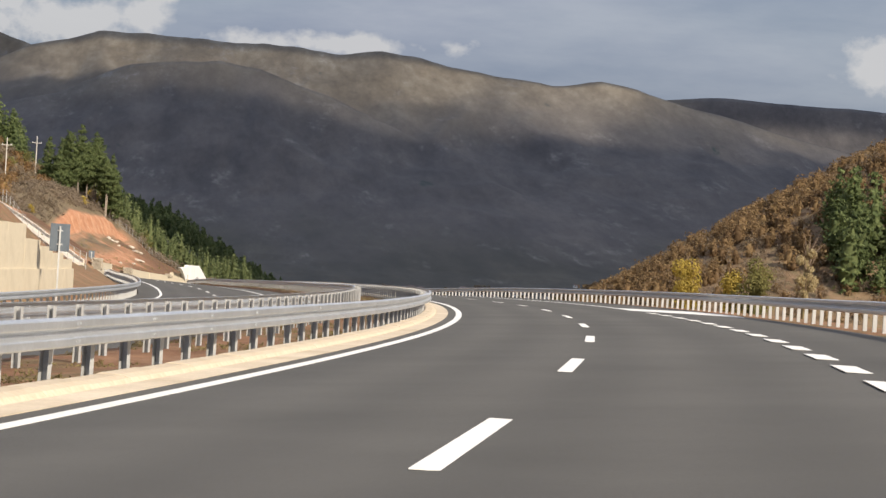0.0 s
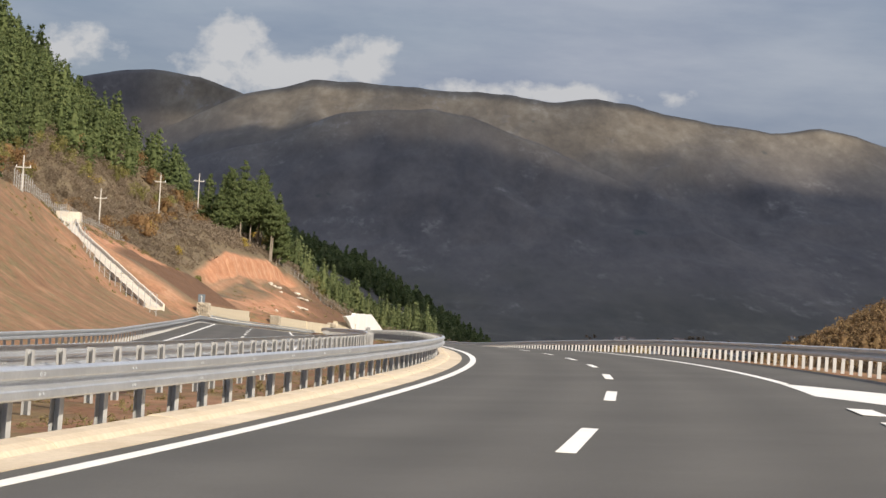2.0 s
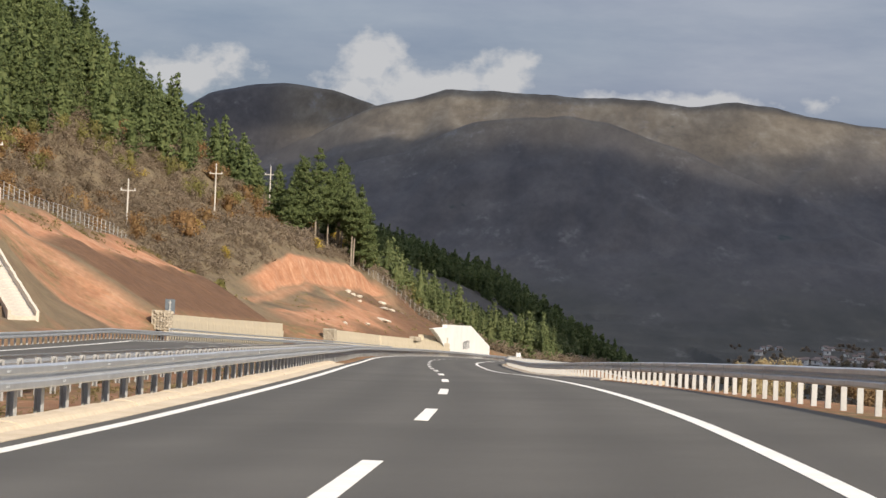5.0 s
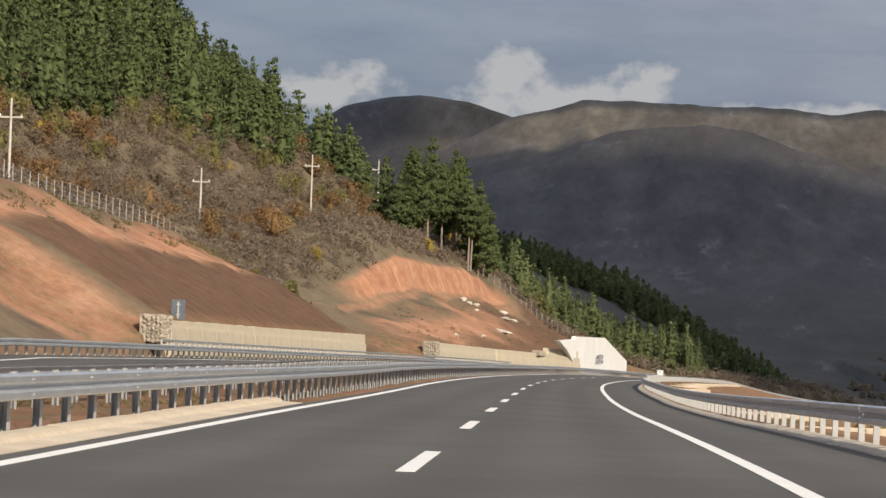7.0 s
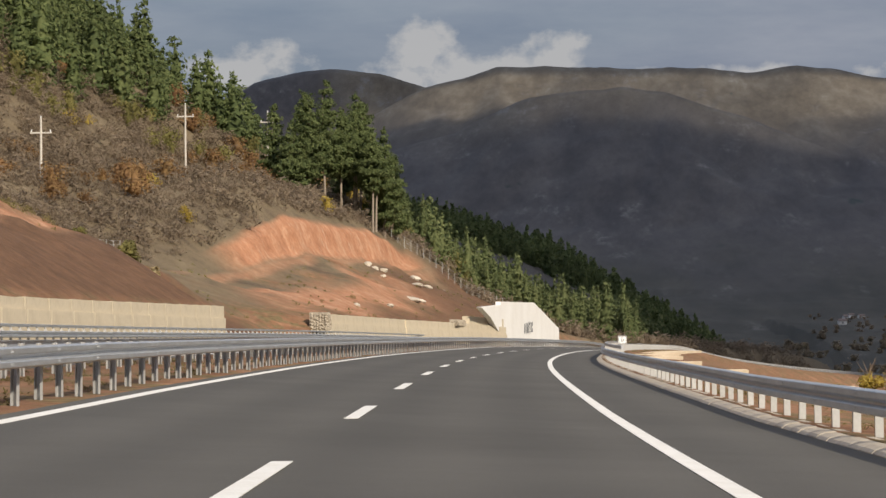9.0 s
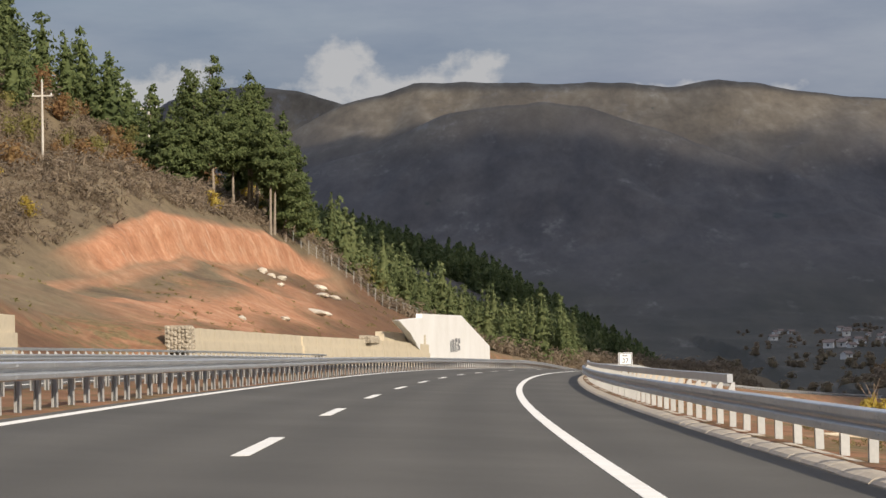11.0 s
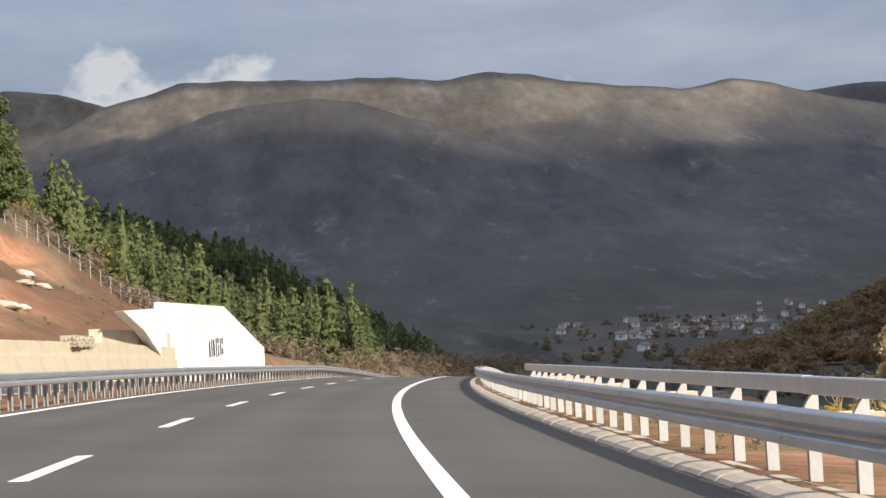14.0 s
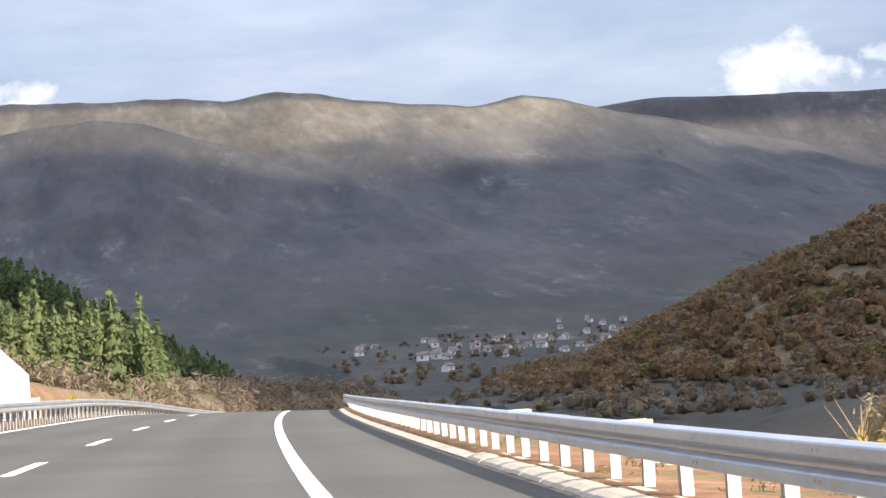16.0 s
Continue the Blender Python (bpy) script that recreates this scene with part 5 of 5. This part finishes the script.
def house(x, y, w, d, h, turn):
    z = float(far_height(np.array(x), np.array(y)))
    thing = tagged(new("house"), "small white plastered village house with a tiled roof", "house", "houses of the village")
    thing.matrix_basis = pose(x, y, z - 0.4, 0, 0, turn)
    bm = bmesh.new()
    prism(bm, ((-d / 2, -2), (d / 2, -2), (d / 2, h), (0, h + d * 0.32), (-d / 2, h)), -w / 2, w / 2)
    bmesh.ops.recalc_face_normals(bm, faces=bm.faces)
    wall = part("wall", bm, HOUSE_WHITE, thing)
    bm = bmesh.new()
    e, r = d / 2 + 0.5, h + d * 0.32 + 0.25
    prism(bm, ((-e, h - 0.15), (0, r - 0.25), (e, h - 0.15), (e, h + 0.1), (0, r), (-e, h + 0.1)), -w / 2 - 0.4, w / 2 + 0.4)
    bmesh.ops.recalc_face_normals(bm, faces=bm.faces)
    part("roof", bm, ROOF, thing)
    for i in range(max(1, int(w / 3.5))):
        bm = bmesh.new()
        a = -w / 2 + (i + 0.5) * w / max(1, int(w / 3.5))
        box(bm, a - 0.5, a + 0.5, -d / 2 - 0.03, -d / 2 + 0.05, h * 0.35, h * 0.75)
        part("window", bm, DARK, wall, "dark window")


HR = random.Random(5)
HAMLETS = [(HR.random(), HR.uniform(1880, 2620)) for _ in range(30)]
for i in range(84):
    u, y = HR.choice(HAMLETS)
    y += HR.gauss(0, 70)
    u = min(max(u + HR.gauss(0, 0.06), 0.0), 1.0)
    x = 14 + (y - 500) * (0.085 + 0.125 * u)
    house(x, y, HR.uniform(2.8, 6.2), HR.uniform(2.8, 4.4), HR.uniform(2.0, 3.8), HR.uniform(-50, 50))

# ------------------------------------------------------------------ an unseen cloud sheet, added to shade the mountain
def cloud_material():
    m = bpy.data.materials.new("cloud")
    m.use_nodes = True
    nt = m.node_tree
    nt.nodes.clear()
    out, mx = nt.nodes.new("ShaderNodeOutputMaterial"), nt.nodes.new("ShaderNodeMixShader")
    a, b = nt.nodes.new("ShaderNodeBsdfDiffuse"), nt.nodes.new("ShaderNodeBsdfTranslucent")
    a.inputs[0].default_value, b.inputs[0].default_value = (0.85, 0.85, 0.86, 1), (0.9, 0.9, 0.92, 1)
    mx.inputs[0].default_value = 0.6
    nt.links.new(a.outputs[0], mx.inputs[1])
    nt.links.new(b.outputs[0], mx.inputs[2])
    thin, clear, rim = nt.nodes.new("ShaderNodeAttribute"), nt.nodes.new("ShaderNodeBsdfTransparent"), nt.nodes.new("ShaderNodeMixShader")
    thin.attribute_name = "thinness"
    nt.links.new(thin.outputs["Fac"], rim.inputs[0])
    nt.links.new(mx.outputs[0], rim.inputs[1])
    nt.links.new(clear.outputs[0], rim.inputs[2])
    nt.links.new(rim.outputs[0], out.inputs[0])
    return m


CLOUD = cloud_material()


def shade_cloud(g0, g1, cell, z, thick, name="cloud"):
    """An unseen sheet of cloud at height z, added to shade the ground from y = g0 to g1, as the sun throws it; it thins
    where sun should reach the crest.
    """
    fall = TO_SUN / TO_SUN.z
    xs, ys = np.arange(-1500 + fall.x * z, 1900 + fall.x * z, cell), np.arange(g0 + fall.y * z, g1 + fall.y * z, cell)
    X, Y = np.meshgrid(xs, ys, indexing="ij")
    gx, gy = X - fall.x * z, Y - fall.y * z
    blotch = 0.5 + fractal(gx / 90, gy / 420, 3, 101)
    # openings set by place, so that sun falls on chosen parts of the crest
    gap = 0.10 * smooth(4780, 5100, gy) * smooth(-980, -900, gx)
    gap = gap + 0.20 * smooth(4330, 4440, gy) * smooth(-420, -330, gx) * (1 - smooth(140, 260, gx))
    gap = gap + 0.14 * smooth(4600, 4760, gy + 30 * blotch) * smooth(140, 260, gx) * (1 - smooth(760, 860, gx))
    gap = gap + 0.60 * smooth(4560, 4760, gy + 60 * blotch) * np.exp(-((gx - 370) / 95) ** 2)
    gap = gap + 0.25 * smooth(4800, 4900, gy) * np.exp(-((gx - 90) / 90) ** 2)
    gap = gap + 0.42 * smooth(4880, 4960, gy) * np.exp(-((gx + 560) / 170) ** 2)
    gap = gap + 0.26 * smooth(4880, 4960, gy) * smooth(690, 800, gx)
    gap = np.clip(gap * (0.8 + 0.4 * blotch), 0, 0.9) * (1 - smooth(5250, 5300, gy))
    keep = gy > 852 + 40 * fractal(gx / 120, gy / 120, 3, 107)
    cols, count = len(ys), X.size
    v = []
    for lift in (0.0, thick):
        v.append(np.stack([X, Y, z + lift + 4 * fractal(X / 300, Y / 300, 3, 103)], -1).reshape(-1, 3))
    a = (np.arange(len(xs) - 1)[:, None] * cols + np.arange(cols - 1)[None, :])[keep[:-1, :-1]]
    f = [np.stack([a, a + 1, a + cols + 1, a + cols], -1)]
    if thick:
        f.append(np.stack([a, a + cols, a + cols + 1, a + 1], -1) + count)
    me = bpy.data.meshes.new(name)
    me.from_pydata(np.concatenate(v).tolist(), [], np.concatenate(f).tolist())
    lay = me.attributes.new("thinness", "FLOAT", "POINT")
    lay.data.foreach_set("value", np.tile(gap.ravel(), 2).astype(np.float32))
    me.materials.append(CLOUD)
    return tagged(new(name, me), "unseen cloud sheet added to shade the mountainside, thinned over its sunlit patches", "cloud", kind="structure")


shade_cloud(780, 5520, 30.0, 1500, 0.0)


# ------------------------------------------------------------------ water chutes on the cut
def chute(points, width, label):
    """A stepped concrete channel laid down the slope, with raised sides."""
    thing = tagged(new("drain_chute"), label, "drain")
    ends = []
    for s, n in points:
        x, y = sheet_place(np.array(s), np.array(n))
        ends.append(Vector((float(x), float(y), float(ground_height(np.array(s), np.array(n))))))
    thing.location = ends[0]
    bm = bmesh.new()
    prism(bm, ((-width / 2, -0.3), (width / 2, -0.3), (width / 2, 0.45), (width / 2 - 0.18, 0.45), (width / 2 - 0.22, 0.12), (-width / 2 + 0.22, 0.12), (-width / 2 + 0.18, 0.45), (-width / 2, 0.45)), 0, 1.22)
    bmesh.ops.recalc_face_normals(bm, faces=bm.faces)
    me = finish("channel_piece", bm, CHUTE_MAT)
    rng = random.Random(3)
    for a, b in zip(ends, ends[1:]):
        d = b - a
        steps = max(1, int(d.length / 1.2))
        stride = d / steps
        d.normalize()
        side = d.cross(Vector((0, 0, 1))).normalized()
        up = side.cross(d).normalized()
        m = Matrix((d, side, up)).transposed().to_4x4()
        for i in range(steps):
            m.translation = a + stride * i + up * (0.14 + rng.uniform(-0.03, 0.03))
            child("channel_piece", me, thing, m @ pose(0, 0, 0, 0, rng.uniform(-1, 2), 0))
    bm = bmesh.new()
    box(bm, -1.5, 1.5, -0.8, 0.8, -0.8, 1.3)
    bmesh.ops.bevel(bm, geom=bm.edges[:], offset=0.06, segments=1, affect="EDGES")
    child("inlet_box", finish("inlet_box", bm, CHUTE_MAT), thing, Matrix.Translation(ends[0]))
    return thing


CHUTE_MAT = mottled("chute_concrete", (0.50, 0.44, 0.36), (0.66, 0.60, 0.50), 0.6, 6.0, 0.85, 0.0, 0.4)
chute(list(zip(CHUTE_S[:0:-1], CHUTE_N[:0:-1])), 1.9, "pale stepped concrete water chute down the cut slope")
fence([(350 + 2.6 * i, float(np.interp(350 + 2.6 * i + 12, CHUTE_S, CHUTE_N)) + 0.4) for i in range(24)], "wire fence climbing the cut slope beside the chute")


# ------------------------------------------------------------------ trees by the valley side of the road
def lone_tree(x, y, base, height, mat, label, seed, count=900, size=0.32, radius=0.24):
    rng = np.random.default_rng(seed)
    tree = tagged(new("tree"), label, "tree")
    tree.location = (x, y, base)

    def mesh(name, v, f, m):
        me = bpy.data.meshes.new(name)
        me.from_pydata(v.tolist(), [], f.tolist())
        me.materials.append(m)
        return me
    v, f = trunk_proto(height * 0.9, height * 0.014, 0.03, 7, rng.uniform(-0.4, 0.4))
    vs, fs = [v], [f]
    base_n = len(v)
    for i in range(26):
        z0 = height * rng.uniform(0.2, 0.8)
        a, L = rng.uniform(0, 6.28), height * rng.uniform(0.14, 0.3)
        v, f = trunk_proto(L, height * 0.005, 0.012, 4)
        tilt = rng.uniform(0.35, 0.8)
        d = np.array([math.cos(a) * math.sin(tilt), math.sin(a) * math.sin(tilt), math.cos(tilt)])
        e = np.cross(d, [0, 0, 1.0])
        e /= np.linalg.norm(e)
        g = np.cross(d, e)
        w = v[:, :1] * e + v[:, 1:2] * g + np.maximum(v[:, 2:3], 0) * d + np.array([0, 0, z0])
        vs.append(w)
        fs.append(f + base_n)
        base_n += len(v)
    part("trunk", mesh("trunk", np.concatenate(vs), np.concatenate(fs), BARK), None, tree)
    v, f = broad_proto(rng, height, height * radius, count, size)
    part("crown", mesh("crown", v, f, mat), None, tree)
    return tree


for x, y, h, mat, label, seed, count, size, radius in (
        (48.4, 670, 11.6, YELLOW, "small tree with bright yellow leaves below the embankment", 300, 1500, 0.42, 0.20),
        (44.9, 676, 7.9, YELLOW, "low yellow bush below the embankment", 301, 900, 0.40, 0.24),
        (55.0, 684, 14.0, STRAW, "pale straw-coloured leafless tree below the embankment", 302, 2200, 0.42, 0.26),
        (53.6, 672, 14.4, STRAW, "pale straw-coloured leafless tree below the embankment", 303, 2200, 0.42, 0.26),
        (57.0, 676, 15.4, STRAW, "pale straw-coloured leafless tree below the embankment", 304, 2200, 0.42, 0.26),
        (62.5, 674, 15.4, STRAW, "pale straw-coloured leafless tree below the embankment", 305, 2200, 0.42, 0.26),
        (55.2, 662, 13.0, STRAW, "pale straw-coloured leafless tree below the embankment", 307, 2200, 0.42, 0.26),
        (59.5, 668, 14.0, STRAW, "pale straw-coloured leafless tree below the embankment", 306, 2200, 0.42, 0.26)):
    lone_tree(x, y, -24.4, h, mat, label, seed, count, size, radius)

for x, y, top, mat, label, seed, count, size, radius in (
        (125.5, 572.0, 11.0, STRAW, "pale leafless poplar below the wooded hill", 330, 2600, 0.50, 0.11),
        (103.8, 584.0, 2.2, YELLOW, "golden yellow autumn tree below the wooded hill", 331, 2200, 0.55, 0.34),
        (116.0, 575.0, 3.8, OLIVE, "olive green bushy tree below the wooded hill", 332, 2200, 0.55, 0.32),
        (111.0, 578.0, 1.2, YELLOW, "low yellow-green tree below the wooded hill", 333, 1500, 0.55, 0.30)):
    base = float(far_height(np.array(x), np.array(y))) - 0.3
    lone_tree(x, y, base, top - base, mat, label, seed, count, size, radius)


# ------------------------------------------------------------------ side drains through the verge
def flume(s, label="pale concrete drain slab across the red verge"):
    thing = tagged(new("drain_slab"), label, "drain")
    m = road_pose(s, -9.1, 0.02, length=1.0)
    thing.matrix_basis = m
    bm = bmesh.new()
    prism(bm, ((-2.3, -0.12), (2.3, -0.12), (2.3, 0.02), (-2.3, -0.10)), -0.35, 0.35)
    bmesh.ops.recalc_face_normals(bm, faces=bm.faces)
    part("slab", bm, CREAM, thing)
    for side in (-0.42, 0.42):
        bm = bmesh.new()
        box(bm, side - 0.07, side + 0.07, -2.3, 2.3, -0.2, 0.07)
        bmesh.ops.bevel(bm, geom=bm.edges[:], offset=0.015, segments=1, affect="EDGES")
        part("side_curb", bm, CREAM, thing)


for s in (334, 368, 402, 436, 470, 505, 530, 556, 580, 604, 630):
    flume(s)


# ------------------------------------------------------------------ loose rocks on the cut
def rock(s, n, size, seed):
    rng = random.Random(seed)
    x, y = (float(q) for q in sheet_place(np.array(float(s)), np.array(float(n))))
    z = float(ground_height(np.array(float(s)), np.array(float(n))))
    bm = bmesh.new()
    bmesh.ops.create_icosphere(bm, subdivisions=2, radius=1.0)
    for v in bm.verts:
        v.co *= rng.uniform(0.82, 1.15)
        v.co = Vector((v.co.x * size[0], v.co.y * size[1], v.co.z * size[2]))
    ob = new("rock", finish("rock", bm, ROCK_MAT))
    ob.matrix_basis = pose(x, y, z + size[2] * 0.25, rng.uniform(-12, 12), rng.uniform(-12, 12), rng.uniform(0, 180))
    return tagged(ob, "pale loose limestone rock lying on the red cut", "rock", "loose rocks on the cut")


ROCK_MAT = mottled("pale_limestone", (0.46, 0.40, 0.32), (0.62, 0.56, 0.46), 1.2, 7.0, 0.9, 0.0, 0.5, 0.5, 0.05)
for i, (s, n, size) in enumerate(((714, 34.4, (1.5, 0.7, 0.35)), (718, 33.6, (1.1, 0.5, 0.3)), (688, 30.2, (1.9, 0.7, 0.35)), (691, 29.6, (0.8, 0.5, 0.3)), (706, 40.0, (0.9, 0.6, 0.45)), (709, 39.6, (0.7, 0.6, 0.4)),
                                  (712, 39.0, (0.8, 0.5, 0.4)), (726, 37.0, (0.9, 0.6, 0.5)), (655, 27.5, (0.6, 0.5, 0.3)), (640, 29.0, (0.5, 0.4, 0.3)), (700, 36.6, (0.5, 0.5, 0.3)), (742, 36.0, (0.7, 0.5, 0.4)))):
    rock(s, n, size, 900 + i)

BANK_BUSHES = ((537.5, 31.5, 3.0, OLIVE, "olive green bush at the foot of the cut", 401), (534.0, 34.5, 2.2, OLIVE, "low olive bush on the edge of the cut", 402), (541.0, 30.2, 2.3, STRAW, "pale leafless bush at the foot of the cut", 403),
               (805.0, 25.5, 2.4, YELLOW, "small yellow bush past the end of the white wall", 404))
for s, n, h, mat, label, seed in BANK_BUSHES:
    x, y = (float(q) for q in sheet_place(np.array(s), np.array(n)))
    lone_tree(x, y, float(ground_height(np.array(s), np.array(n))) - 0.3, h, mat, label, seed, 500, 0.34, 0.42)
